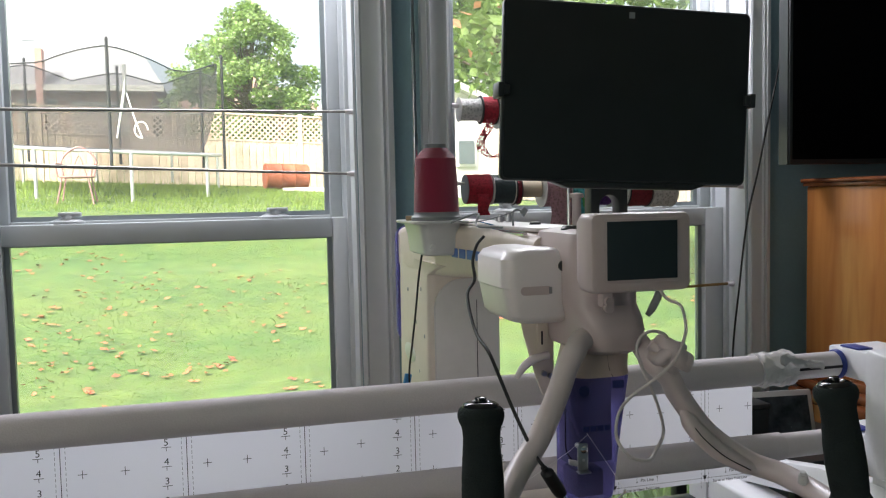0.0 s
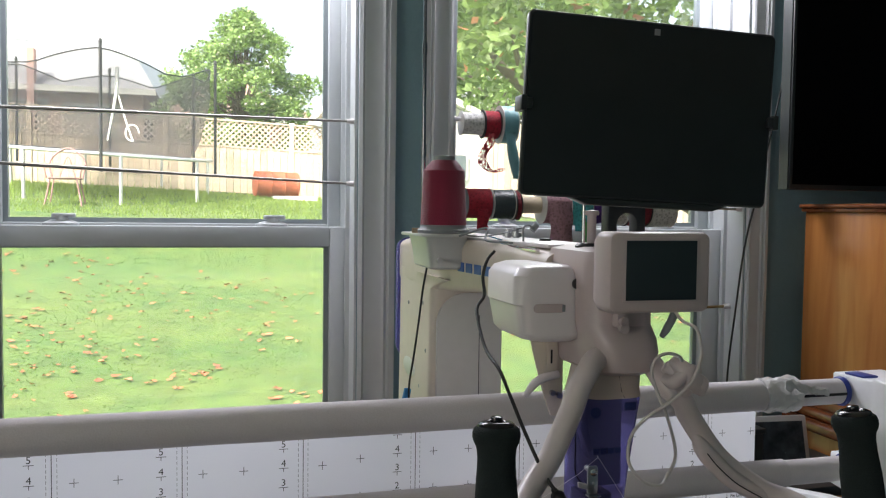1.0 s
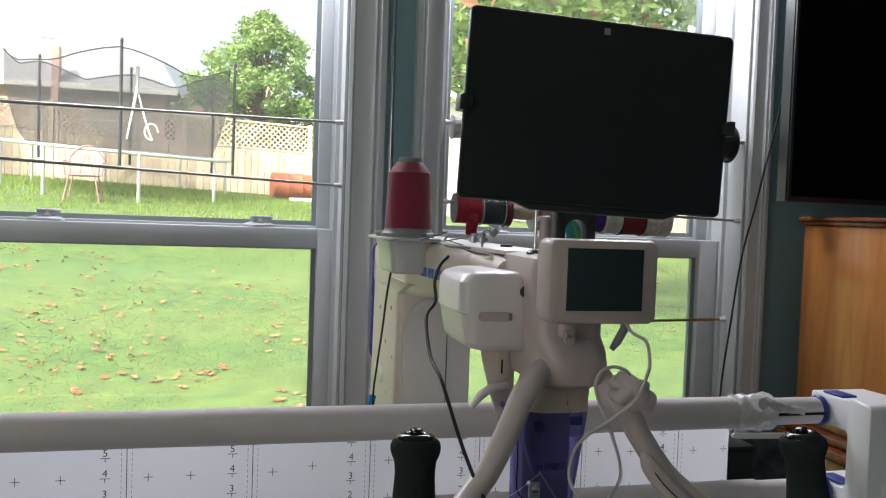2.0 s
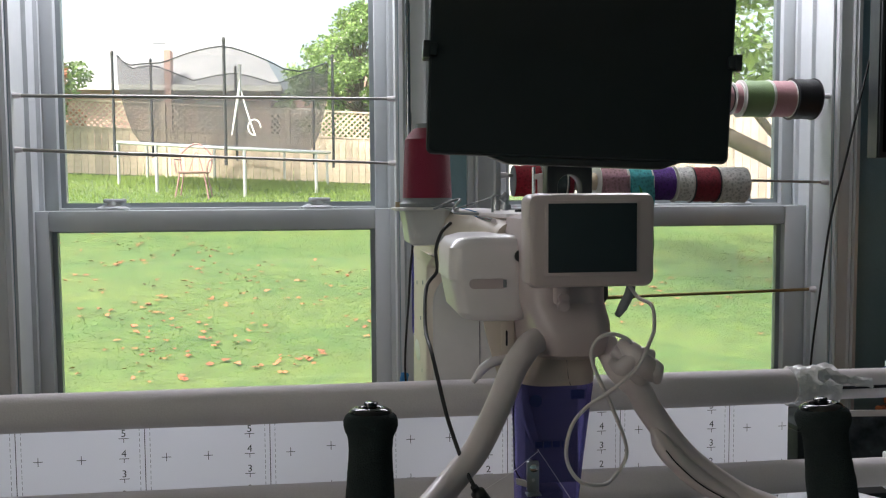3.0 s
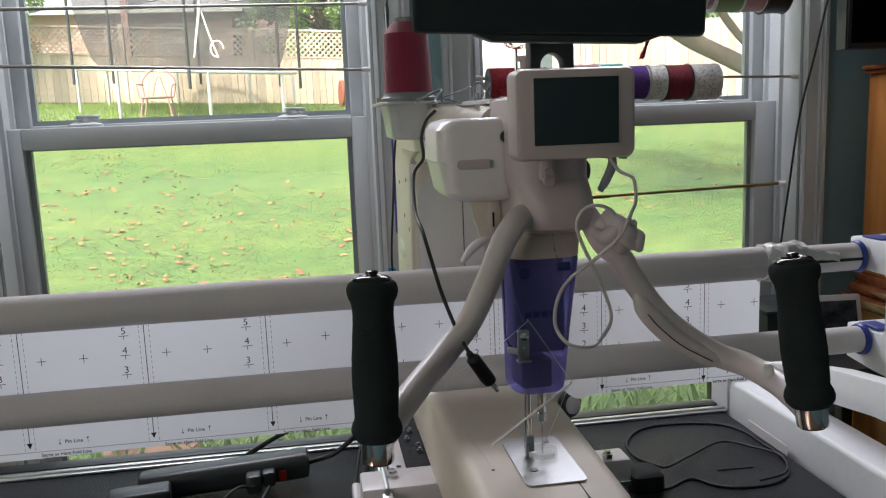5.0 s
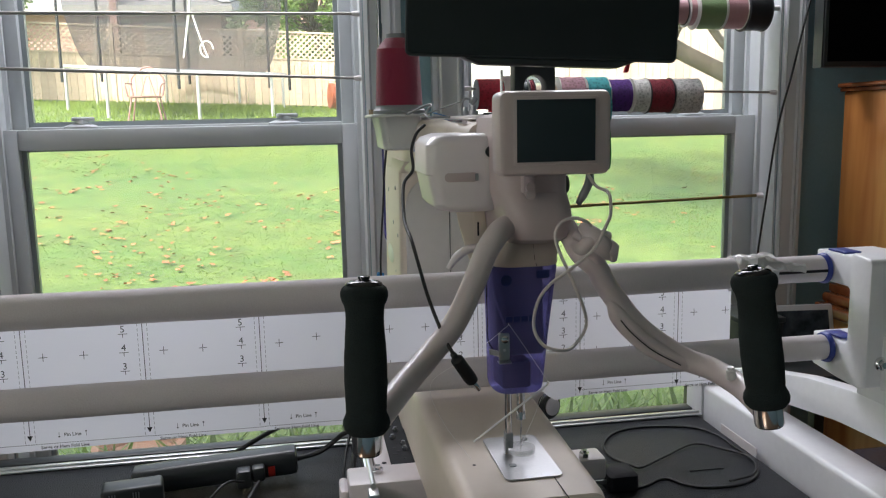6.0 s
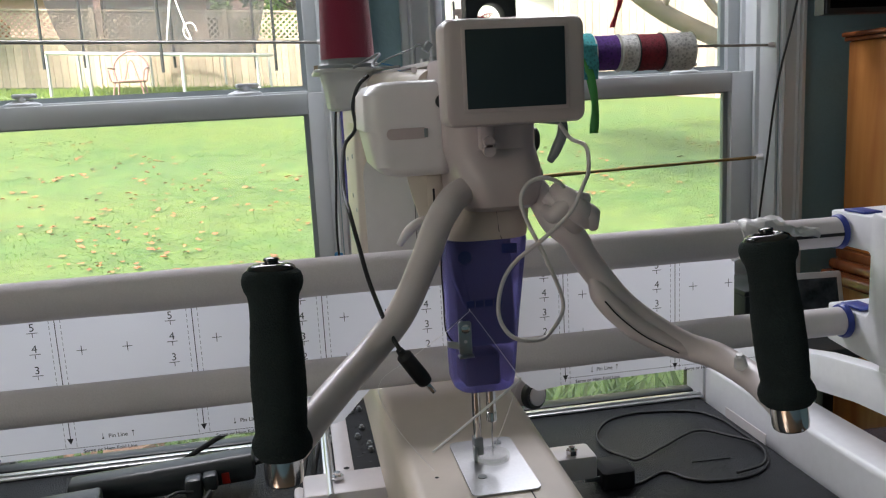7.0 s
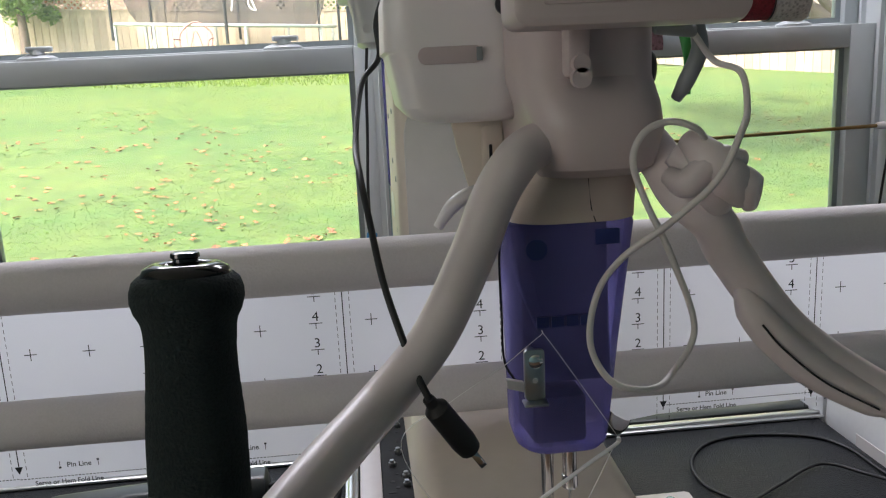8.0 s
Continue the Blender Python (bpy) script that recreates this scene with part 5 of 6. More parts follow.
part("cable_cover", sweep([(0.5735, 0.782, 1.3440), (0.5785, 0.777, 1.3280), (0.5890, 0.774, 1.3140), (0.6120, 0.772, 1.2930), (0.6450, 0.769, 1.2740), (0.6620, 0.764, 1.2700)], 0.0105, 16, 8, radii=[0.003, 0.0085, 0.0098, 0.0100, 0.009, 0.003]), BAR, handle_r, "split white sleeve")
part("sleeve_seam", sweep([(0.5795, 0.7660, 1.3225), (0.5905, 0.7632, 1.3090), (0.6125, 0.7612, 1.2900), (0.6420, 0.7590, 1.2730)], 0.0006, 6, 8), INK, handle_r)


def grip(parent, top, bottom):
    """A foam grip with swollen ends, a cap with a switch and a chrome end."""
    h = (Vector(top) - Vector(bottom)).length
    m = aim(bottom, top)
    pr = [(0.010, 0.018), (0.0155, 0.0185), (0.0192, 0.023), (0.0199, 0.027), (0.0192, 0.031), (0.0174, 0.035)]
    n = 30
    for k in range(n):
        f = k / (n - 1)
        pr.append((0.0168 + 0.0016 * math.sin(math.pi * min(1, f * 1.15)) - 0.0008 * f + 0.0003 * noise.noise((k * 1.7, h * 90, 2)), 0.037 + (h - 0.064) * f))
    pr += [(0.0164, h - 0.023), (0.0170, h - 0.020), (0.0188, h - 0.0165), (0.0199, h - 0.0125), (0.0199, h - 0.009), (0.0188, h - 0.0055), (0.0165, h - 0.0035), (0.012, h - 0.003)]
    bm = lathe(pr, 44)
    for v in bm.verts:  # the foam is a little uneven
        d = 1 + 0.012 * noise.noise(v.co * 160) + 0.010 * noise.noise(v.co * 45)
        v.co.x, v.co.y = v.co.x * d, v.co.y * d
    g = part("grip", moved(bm, m), FOAM, parent, "black foam grip")
    part("grip_cap", lathe([(0, h - 0.006), (0.0158, h - 0.006), (0.0160, h - 0.0035), (0.0148, h - 0.0012), (0.0118, h + 0.0004), (0.0095, h + 0.0006), (0.0078, h - 0.0003), (0.0068, h - 0.0025), (0, h - 0.003)], 36, m), GLOSSY, g, "glossy black cap")
    part("grip_switch", lathe([(0, h - 0.0032), (0.0046, h - 0.0032), (0.0045, h + 0.002), (0.0052, h + 0.0025), (0.0050, h + 0.0040), (0.0036, h + 0.0046), (0, h + 0.0046)], 24, m), GLOSSY, g)
    part("chrome_end", lathe([(0.004, 0.0), (0.0105, 0.0), (0.0122, 0.0015), (0.0128, 0.005), (0.0128, 0.0205), (0.0115, 0.0215), (0.004, 0.0215)], 32, m), CHROME, g, "chrome end ferrule")


grip(handle_l, (0.3150, 0.67, 1.3955), (0.3115, 0.655, 1.2500))
grip(handle_r, (0.6555, 0.653, 1.3905), (0.6695, 0.639, 1.2500))
# carriage under the bed
part("carriage_plate", prism([(0.378, 1.126), (0.60, 1.126), (0.60, 1.42), (0.378, 1.42)], 1.022, 1.03, 0.001, axis="z"), MATT, machine, "black perforated steel plate")
part("carriage_flange", prism([(0.354, 1.126), (0.3775, 1.126), (0.3775, 1.42), (0.354, 1.42)], 1.022, 1.031, 0.001, axis="z"), STEEL, machine, "white steel flange")
part("flange_hole", lathe([(0, 0), (0.004, 0), (0, 0.0004)], 12, Matrix.Translation((0.368, 1.14, 1.0313))), INK, machine)
hole_r = random.Random(77)
for k in range(16):
    x, y = 0.384 + 0.021 * hole_r.random(), 1.15 + 0.22 * k / 16 + 0.01 * hole_r.random()
    w, d = hole_r.choice(((0.0018, 0.0018), (0.0045, 0.0016), (0.0025, 0.0025)))
    part("plate_hole", prism(rounded(x - w, x + w, y - d, y + d, min(w, d) * 0.95, 3), 1.0300, 1.0304, axis="z"), INK, machine)
for x, y in ((0.390, 1.235), (0.398, 1.265), (0.404, 1.205), (0.404, 1.186), (0.388, 1.335), (0.400, 1.34)):
    part("plate_bolt", join(rod((x, y, 1.030), (x, y, 1.034), 0.0042, segs=6), rod((x, y, 1.034), (x, y, 1.037), 0.0026, segs=12)), BRUSHED, machine)
part("front_bracket", join(box(0.312, 0.44, 1.064, 1.125, 0.985, 1.036, 0.004), box(0.3, 0.3125, 1.07, 1.12, 0.985, 1.025, 0.005)), STEEL, machine, "white carriage bracket")
part("front_bracket", box(0.565, 0.675, 1.045, 1.088, 1.018, 1.05, 0.005), STEEL, machine, "white carriage bracket")
part("carriage_rail", join(box(0.338, 0.352, 1.04, 1.42, 0.992, 1.03, 0.002), rod((0.345, 1.06, 1.034), (0.345, 1.42, 1.034), 0.004)), ALU, machine, "aluminium slide rail")
part("carriage_rail", box(0.604, 0.62, 1.06, 1.46, 0.985, 1.02, 0.002), ALU, machine, "aluminium slide rail")
for x, y, z in ((0.355, 1.10, 1.036), (0.645, 1.057, 1.05)):
    part("bracket_bolt", join(rod((x, y, z), (x, y, z + 0.006), 0.0075, segs=6), rod((x, y, z + 0.006), (x, y, z + 0.01), 0.004)), CHROME, machine)
for x, y in ((0.655, 1.275), (0.375, 1.44)):
    w = part("carriage_wheel", lathe([(0.004, 0), (0.019, 0), (0.0215, 0.003), (0.0215, 0.012), (0.019, 0.015), (0.004, 0.015)], 28, aim((x, y, 1.05), (x + 0.01, y - 0.02, 1.052))), BLACK, machine)
    part("wheel_hub", lathe([(0, 0.0145), (0.015, 0.0145), (0.015, 0.0175), (0.005, 0.02), (0, 0.02)], 24, aim((x, y, 1.05), (x + 0.01, y - 0.02, 1.052))), WHITE, w)
    part("wheel_block", box(x - 0.028, x + 0.025, y + 0.008, y + 0.045, 1.025, 1.075, 0.012, 3), WHITE, machine)
for x in (0.36, 0.62):
    for y in (1.08, 1.43):
        part("track_wheel", lathe([(0, 0), (0.022, 0), (0.024, 0.003), (0.024, 0.009), (0.022, 0.012), (0, 0.012)], 24, aim((x, y, TABLE_Z + 0.0245), (x + 1, y, TABLE_Z + 0.0245))), WHITE, machine)
        part("wheel_strut", box(x + 0.0125, x + 0.018, y - 0.012, y + 0.012, TABLE_Z + 0.02, 1.03, 0.001), BRUSHED, machine)
# threads that run round the face cover
THREAD = material("white_thread", (0.86, 0.85, 0.84), 0.6, 0, 0.04, 200, 0)
part("sewing_thread", join(sweep([(0.4505, 0.797, 1.3015), (0.4688, 0.795, 1.3165), (0.4714, 0.795, 1.3165), (0.4920, 0.793, 1.285), (0.5103, 0.790, 1.2560)], 0.00022, 6, 10),
                           sweep([(0.5103, 0.790, 1.2560), (0.5095, 0.7905, 1.2520), (0.4900, 0.793, 1.2375), (0.4325, 0.80, 1.1930)], 0.0011, 6, 6),
                           sweep([(0.5103, 0.790, 1.2560), (0.505, 0.83, 1.2), (0.5005, 0.8605, 1.16)], 0.00022, 6, 6),
                           sweep([(0.4505, 0.797, 1.3015), (0.4208, 0.81, 1.2773), (0.3912, 0.82, 1.2516), (0.4068, 0.84, 1.2027), (0.44, 0.85, 1.1515)], 0.0002, 6, 6)), THREAD, machine, "white sewing thread")

# ---- thread stand: tray, cone, mast ----
tray = thing("thread_tray", "milky plastic thread tray bolted to the machine arm", "thread stand")
part("tray_box", loft([ring_z(0.376 + i, 0.436, 1.138 + i, 1.262 - i, z, 0.012, 5) for z, i in ((1.486, 0.012), (1.489, 0.007), (1.515, 0.004), (1.532, 0.0))]), CLEAR_TRAY, tray)
part("tray_lip", prism(rounded(0.366, 0.448, 1.128, 1.274, 0.014), 1.532, 1.5365, 0.0015, axis="z"), CLEAR_TRAY, tray)
part("tray_bolt", rod((0.392, 1.136, 1.50), (0.392, 1.13, 1.50), 0.004), CLEAR_TRAY, tray)
CORK = material("cork_tan", (0.35, 0.27, 0.18), 0.85)
part("cork_stop", lathe([(0, 0), (0.009, 0), (0.009, 0.007), (0, 0.007)], 18, Matrix.Translation((0.377, 1.20, 1.5365))), CORK, tray, "tan cork stop")
mast = thing("thread_mast", "thin dark chrome telescopic thread mast on the tray", "thread mast")
MAST = material("dark_chromed_tube", (0.30, 0.31, 0.33), 0.18, 1.0, 0.05, 60, 0.01)
for z0, z1, r in ((1.5367, 1.664, 0.0033), (1.664, 1.812, 0.0030), (1.812, 2.1, 0.0026)):
    part("mast_tube", rod((0.3885, 1.215, z0), (0.3885, 1.215, z1), r, segs=16), MAST, mast, "dark chromed tube")
    part("mast_joint", rod((0.3885, 1.215, z1 - 0.014), (0.3885, 1.215, z1 + 0.002), r + 0.0006, segs=16), MAST, mast)

cone = thing("thread_cone", "large cone of crimson sewing thread on a grey base", "thread cone")
cx, cy, cz = 0.4095, 1.178, 1.5366
part("cone_base", lathe([(0, 0), (0.037, 0), (0.0375, 0.005), (0.034, 0.008), (0.033, 0.012), (0, 0.012)], 40, Matrix.Translation((cx, cy, cz))), GREY, cone, "grey plastic base")
pr = [(0.02, 0.012)]
for k in range(44):
    f = k / 43
    pr.append((0.0332 - 0.0036 * f + 0.00022 * (k % 2), 0.0122 + 0.0775 * f))
pr += [(0.0288, 0.0905), (0.0235, 0.098), (0.0185, 0.1035), (0.0175, 0.1045)]
part("thread_winding", lathe(pr, 48, Matrix.Translation((cx, cy, cz))), THREAD_RED, cone, "crimson thread")
part("cone_tip", lathe([(0, 0.10), (0.0162, 0.10), (0.0155, 0.1105), (0.012, 0.111), (0, 0.111)], 32, Matrix.Translation((cx, cy, cz))), GREY, cone, "grey plastic tip")

# ---- tablet on its bracket ----
tablet = thing("tablet_computer", "switched-off black tablet in a black bracket above the machine", "tablet")
tm = Matrix.Translation((0.4985, 0.7545, 1.6665)) @ Matrix.Rotation(radians(-2.8), 4, "Z") @ Matrix.Rotation(radians(2.2), 4, "Y") @ Matrix.Rotation(radians(0.5), 4, "X")
body = part("tablet_body", moved(loft([[(x, y, z) for x, z in rounded(-0.1295 + i, 0.1295 - i, -0.0865 + i, 0.0865 - i, 0.006)] for y, i in ((0.008, 0.004), (0.005, 0.0005), (-0.001, 0.0), (-0.003, 0.001))]), tm), BLACK, tablet)
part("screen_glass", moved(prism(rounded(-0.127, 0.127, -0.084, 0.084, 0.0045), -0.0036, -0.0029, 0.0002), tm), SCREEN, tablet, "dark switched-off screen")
part("camera_dot", moved(box(-0.003, 0.003, -0.0042, -0.0035, 0.0735, 0.0795, 0.0003), tm), GREY, tablet, "small grey camera square")
part("bracket_lip", moved(prism([(-0.078, -0.086), (0.090, -0.086), (0.072, -0.0925), (-0.06, -0.0925)], -0.002, 0.014, 0.002), tm), BLACK, tablet)
for s in (-1, 1):
    part("side_clamp", moved(join(box(s * 0.1315 - 0.003, s * 0.1315 + 0.003, -0.009, 0.012, -0.008, 0.006, 0.001), box(min(s * 0.123, s * 0.134), max(s * 0.123, s * 0.134), -0.0085, -0.0045, -0.006, 0.004, 0.001)), tm), BLACK, tablet)
part("bracket_arm", moved(join(box(-0.13, 0.13, 0.0095, 0.014, -0.008, 0.006, 0.001), box(-0.018, 0.018, 0.0095, 0.016, -0.09, 0.01, 0.002)), tm), BLACK, tablet)
arch = [(0.5005 + 0.0112 * math.cos(radians(a)), 1.5575 + 0.0112 * math.sin(radians(a))) for a in range(0, 181, 15)]
part("bracket_neck", prism([(0.5215, 1.532), (0.5215, 1.592), (0.4795, 1.592), (0.4795, 1.532), (0.4893, 1.532)] + arch[::-1] + [(0.5117, 1.532)], 0.80, 0.818, 0.0015), BLACK, tablet)

# ---- cables of the machine ----
def cable(name, pts, r, mat, label, category="cable", steps=8):
    t = thing(name, label, category)
    part("cord", sweep(pts, r, 10, steps), mat, t)
    return t


c = cable("power_cable", [(0.4133, 0.9635, 1.5214), (0.4022, 0.9569, 1.5113), (0.3953, 0.9517, 1.4926), (0.3957, 0.9473, 1.4703), (0.3831, 0.9355, 1.4539), (0.3766, 0.8845, 1.4198), (0.3780, 0.8414, 1.4035), (0.3816, 0.8169, 1.3809), (0.3870, 0.7885, 1.3509), (0.3978, 0.7657, 1.3166), (0.4047, 0.7510, 1.3024)], 0.0019, CABLE, "thin black cable with a micro plug hanging loose")
pm = aim((0.4037, 0.752, 1.3035), (0.4245, 0.757, 1.2715))
part("plug", join(lathe([(0, 0), (0.0035, 0), (0.004, 0.004), (0.0074, 0.007), (0.0078, 0.031), (0.007, 0.036), (0, 0.036)], 16, pm @ Matrix.Diagonal((1.15, 0.85, 1, 1)))), CABLE, c)
part("plug_tip", moved(box(-0.0048, 0.0048, -0.0018, 0.0018, 0.036, 0.047, 0.0004), pm), CHROME, c, "steel connector tip")
blue = cable("thread_stand_cable", [(0.392, 1.2, 1.49), (0.389, 1.215, 1.45), (0.387, 1.23, 1.40), (0.384, 1.25, 1.34), (0.385, 1.28, 1.29), (0.39, 1.3, 1.22), (0.38, 1.31, 1.1)], 0.0016, CABLE, "thin black cable hanging down the machine column")
part("cable_tie", moved(box(-0.006, 0.006, -0.003, 0.003, -0.011, 0.011, 0.002), pose(0.3835, 1.290, 1.277, 0, 14, 20)), TAPEB, blue, "scrap of blue tape")
c = cable("display_cable", [(0.5523, 0.7951, 1.4714), (0.5617, 0.7913, 1.4573), (0.5692, 0.7764, 1.4510), (0.5656, 0.7611, 1.4340), (0.5565, 0.7478, 1.4238), (0.5431, 0.7422, 1.4032), (0.5225, 0.7455, 1.3841), (0.5023, 0.7579, 1.3650), (0.4926, 0.7681, 1.3447), (0.4870, 0.7607, 1.3214), (0.4918, 0.7401, 1.3087), (0.5122, 0.7443, 1.3019), (0.5311, 0.7649, 1.3010), (0.5443, 0.7691, 1.3228), (0.5266, 0.7570, 1.3653), (0.5137, 0.7570, 1.3930), (0.5076, 0.7570, 1.4125), (0.5132, 0.7570, 1.4256), (0.5255, 0.7570, 1.4300), (0.5383, 0.7570, 1.4262), (0.5480, 0.7660, 1.4180)], 0.0017, WIRE, "thin white looped cable of the display", steps=10)
part("cable_plug", rod((0.532, 0.797, 1.4760), (0.5535, 0.7945, 1.4722), 0.0042, 0.0032, 12, 0.001), GREY, c)
wrap = thing("cable_wrap", "bunched strip of pale tape tied round the handlebar", "tape")
part("tape_fold", sweep([(0.5416, 0.775, 1.4200), (0.5479, 0.765, 1.4112), (0.5591, 0.763, 1.3992), (0.5676, 0.768, 1.3889)], 0.01, 14, 6, radii=[0.006, 0.0095, 0.0105, 0.006]), BAR, wrap)
part("strap", sweep([(0.5320, 0.775, 1.4020), (0.5379, 0.765, 1.3987), (0.5507, 0.762, 1.4104), (0.5655, 0.765, 1.4091)], 0.006, 12, 6, radii=[0.005, 0.0075, 0.007, 0.005]), BAR, wrap)
part("tape_fold", sweep([(0.5350, 0.779, 1.4130), (0.5470, 0.774, 1.4040), (0.5560, 0.775, 1.3940), (0.5600, 0.779, 1.3830)], 0.01, 14, 6, radii=[0.006, 0.0105, 0.0115, 0.007]), BAR, wrap)
part("knot", sweep([(0.5631, 0.767, 1.4052), (0.5661, 0.762, 1.3972), (0.5716, 0.768, 1.3849)], 0.008, 12, 6, radii=[0.004, 0.009, 0.004]), BAR, wrap)

# ---- things on the table top ----
strip = thing("power_strip", "black power strip with a red switch lying on the table", "power strip")
sm = Matrix.Translation((0.108, 1.325, TABLE_Z + 0.027)) @ Matrix.Rotation(radians(2.0), 4, "Z") @ Matrix.Rotation(radians(-2.4), 4, "Y")
part("strip_body", moved(loft([[(x, y, z) for y, z in rounded(-0.028 + i, 0.024 - i, -0.021 + i, 0.021 - i, 0.016)] for x, i in ((-0.132, 0.008), (-0.128, 0.001), (-0.12, 0.0), (0.12, 0.0), (0.128, 0.001), (0.131, 0.006))]), sm), BLACK, strip)
part("rocker_switch", moved(box(0.083, 0.094, -0.031, -0.027, -0.013, 0.003, 0.001), sm), RED, strip, "red rocker switch")
part("plug_block", moved(box(-0.012, 0.012, -0.056, -0.028, -0.018, 0.012, 0.005), sm @ Matrix.Translation((0.045, 0, 0))), BLACK, strip)
part("plug_block", moved(box(-0.01, 0.01, -0.05, -0.028, -0.012, 0.012, 0.004), sm @ Matrix.Translation((0.068, 0, 0))), BLACK, strip)
adapter = thing("power_adapter", "black ribbed power adapter lying beside the power strip", "power adapter")
am = Matrix.Translation((-0.012, 1.262, TABLE_Z + 0.0205)) @ Matrix.Rotation(radians(8), 4, "Z")
part("adapter_body", moved(box(-0.045, 0.045, -0.022, 0.022, -0.02, 0.022, 0.006, 3), am), BLACK, adapter)
for k in range(6):
    part("rib", moved(box(-0.033 + k * 0.004 + (0.022 if k > 2 else 0), -0.0315 + k * 0.004 + (0.022 if k > 2 else 0), -0.0232, -0.022, 0.002, 0.016), am), GREY, adapter, smooth=False)
cable("strip_cable", [(0.236, 1.325, 0.972), (0.28, 1.32, 0.985), (0.318, 1.30, 1.02), (0.335, 1.26, 1.03), (0.325, 1.2, 1.0), (0.32, 1.16, 0.9425), (0.36, 1.12, 0.9425)], 0.0042, CABLE, "thick black mains cable of the power strip")
cable("rear_cable", [(0.1, 1.40, 0.9445), (0.18, 1.41, 0.985), (0.25, 1.42, 1.012), (0.32, 1.43, 1.035), (0.40, 1.44, 1.03)], 0.0042, CABLE, "thick black mains cable running behind the power strip")
cable("machine_cable", [(0.33, 1.30, 1.03), (0.315, 1.24, 1.0), (0.305, 1.16, 0.96), (0.315, 1.06, 0.9425), (0.345, 0.98, 0.9425), (0.42, 0.95, 0.9425)], 0.0022, CABLE, "thin black cable hanging beside the carriage")
cable("adapter_cable", [(-0.076, 1.27, 0.958), (-0.11, 1.25, 0.944), (-0.1, 1.17, 0.9425), (0.0, 1.12, 0.9425), (0.08, 1.16, 0.96), (0.13, 1.22, 0.985), (0.155, 1.262, 0.968)], 0.0022, CABLE, "thin black adapter cable looped on the table")
cable("loose_cable", [(0.178, 1.27, 0.962), (0.16, 1.2, 0.958), (0.13, 1.13, 0.9425), (0.16, 1.06, 0.9425), (0.22, 1.1, 0.9425), (0.21, 1.18, 0.9425), (0.15, 1.2, 0.9425), (0.1, 1.12, 0.9425), (0.14, 1.02, 0.9425)], 0.003, CABLE, "black cable in a loose tangle on the table")
cable("coiled_cable", [(0.745, 1.175, 0.9421), (0.777, 1.162, 0.9421), (0.827, 1.185, 0.9421), (0.851, 1.156, 0.9421), (0.880, 1.140, 0.9421), (0.936, 1.139, 0.9421), (0.982, 1.167, 0.9421), (1.005, 1.223, 0.9421), (1.004, 1.282, 0.9421), (1.000, 1.342, 0.9421), (0.969, 1.385, 0.9421), (0.884, 1.405, 0.9421), (0.823, 1.389, 0.9421), (0.783, 1.340, 0.9421), (0.776, 1.284, 0.9421), (0.793, 1.239, 0.9451), (0.808, 1.228, 0.9451), (0.862, 1.260, 0.9451), (0.938, 1.301, 0.9451), (0.978, 1.266, 0.9451), (1.000, 1.232, 0.9456), (0.995, 1.195, 0.9456), (0.969, 1.161, 0.9456), (0.922, 1.147, 0.9456)], 0.0021, CABLE, "thin black cable coiled on the table top", steps=10)
block = thing("wall_plug", "small black plug adapter lying on the table", "power adapter")
part("plug_body", loft([ring_z(0.722 + i, 0.772 - i, 1.152 + i, 1.205 - i, z, 0.008) for z, i in ((TABLE_Z + 0.0005, 0.002), (TABLE_Z + 0.004, 0.0), (TABLE_Z + 0.026, 0.001), (TABLE_Z + 0.03, 0.006))]), MATT, block)
for dx in (-0.006, 0.006):
    part("prong", box(0.70, 0.722, 1.172 + dx - 0.0008, 1.172 + dx + 0.0008, 0.952, 0.959), BRUSHED, block)
scratch = thing("table_scrap", "dark sliver of plastic lying on the table", "scrap")
part("sliver", moved(box(-0.03, 0.03, -0.0012, 0.0012, 0, 0.0015), pose(0.912, 1.205, TABLE_Z + 0.0003, 0, 0, -2)), BLACK, scratch)
sticker = thing("rail_sticker", "white and grey sticker on the side rail", "sticker")
part("sticker_sheet", box(1.0105, 1.0118, 1.22, 1.34, 0.945, 0.962), WHITE, sticker, smooth=False)

# ---- ribbon rods in the windows ----
ROD_Y = 2.055
RODM = material("brushed_rod", (0.42, 0.41, 0.39), 0.35, 0.9, 0.08)
BRASS = material("aged_brass_rod", (0.30, 0.22, 0.10), 0.35, 0.9, 0.12)


def tension_rod(x0, x1, za, zb, y=ROD_Y, mat=RODM, r=0.0042, label="thin steel tension rod across the window"):
    t = thing("tension_rod", label, "curtain rod", "rods across the windows")
    mid = x0 + (x1 - x0) * 0.42
    zm = za + (zb - za) * 0.42
    part("thick_tube", rod((x0 + 0.012, y, za), (mid, y, zm), r), mat, t)
    part("thin_tube", rod((mid, y, zm), (x1 - 0.012, y, zb), r * 0.78), mat, t)
    for x, z, s in ((x0, za, 1), (x1, zb, -1)):
        part("rubber_foot", rod((x, y, z), (x + s * 0.018, y, z), r * 1.7, r * 1.3), WHITE, t)
    return t


tension_rod(WIN_L[0] + 0.007, WIN_L[1] - 0.007, 1.787, 1.786)
tension_rod(WIN_L[0] + 0.007, WIN_L[1] - 0.007, 1.665, 1.633)
tension_rod(WIN_R[0] + 0.007, WIN_R[1] - 0.007, 1.803, 1.801)
tension_rod(WIN_R[0] + 0.007, WIN_R[1] - 0.007, 1.604, 1.583)
tension_rod(WIN_R[0] + 0.007, WIN_R[1] - 0.007, 1.287, 1.302, 2.10, BRASS, 0.0052, "thin brass rod across the lower window")

CARD = material("cardboard", (0.55, 0.46, 0.34), 0.8, 0, 0.08)
FLANGE = material("white_card_flange", (0.72, 0.71, 0.68), 0.6)


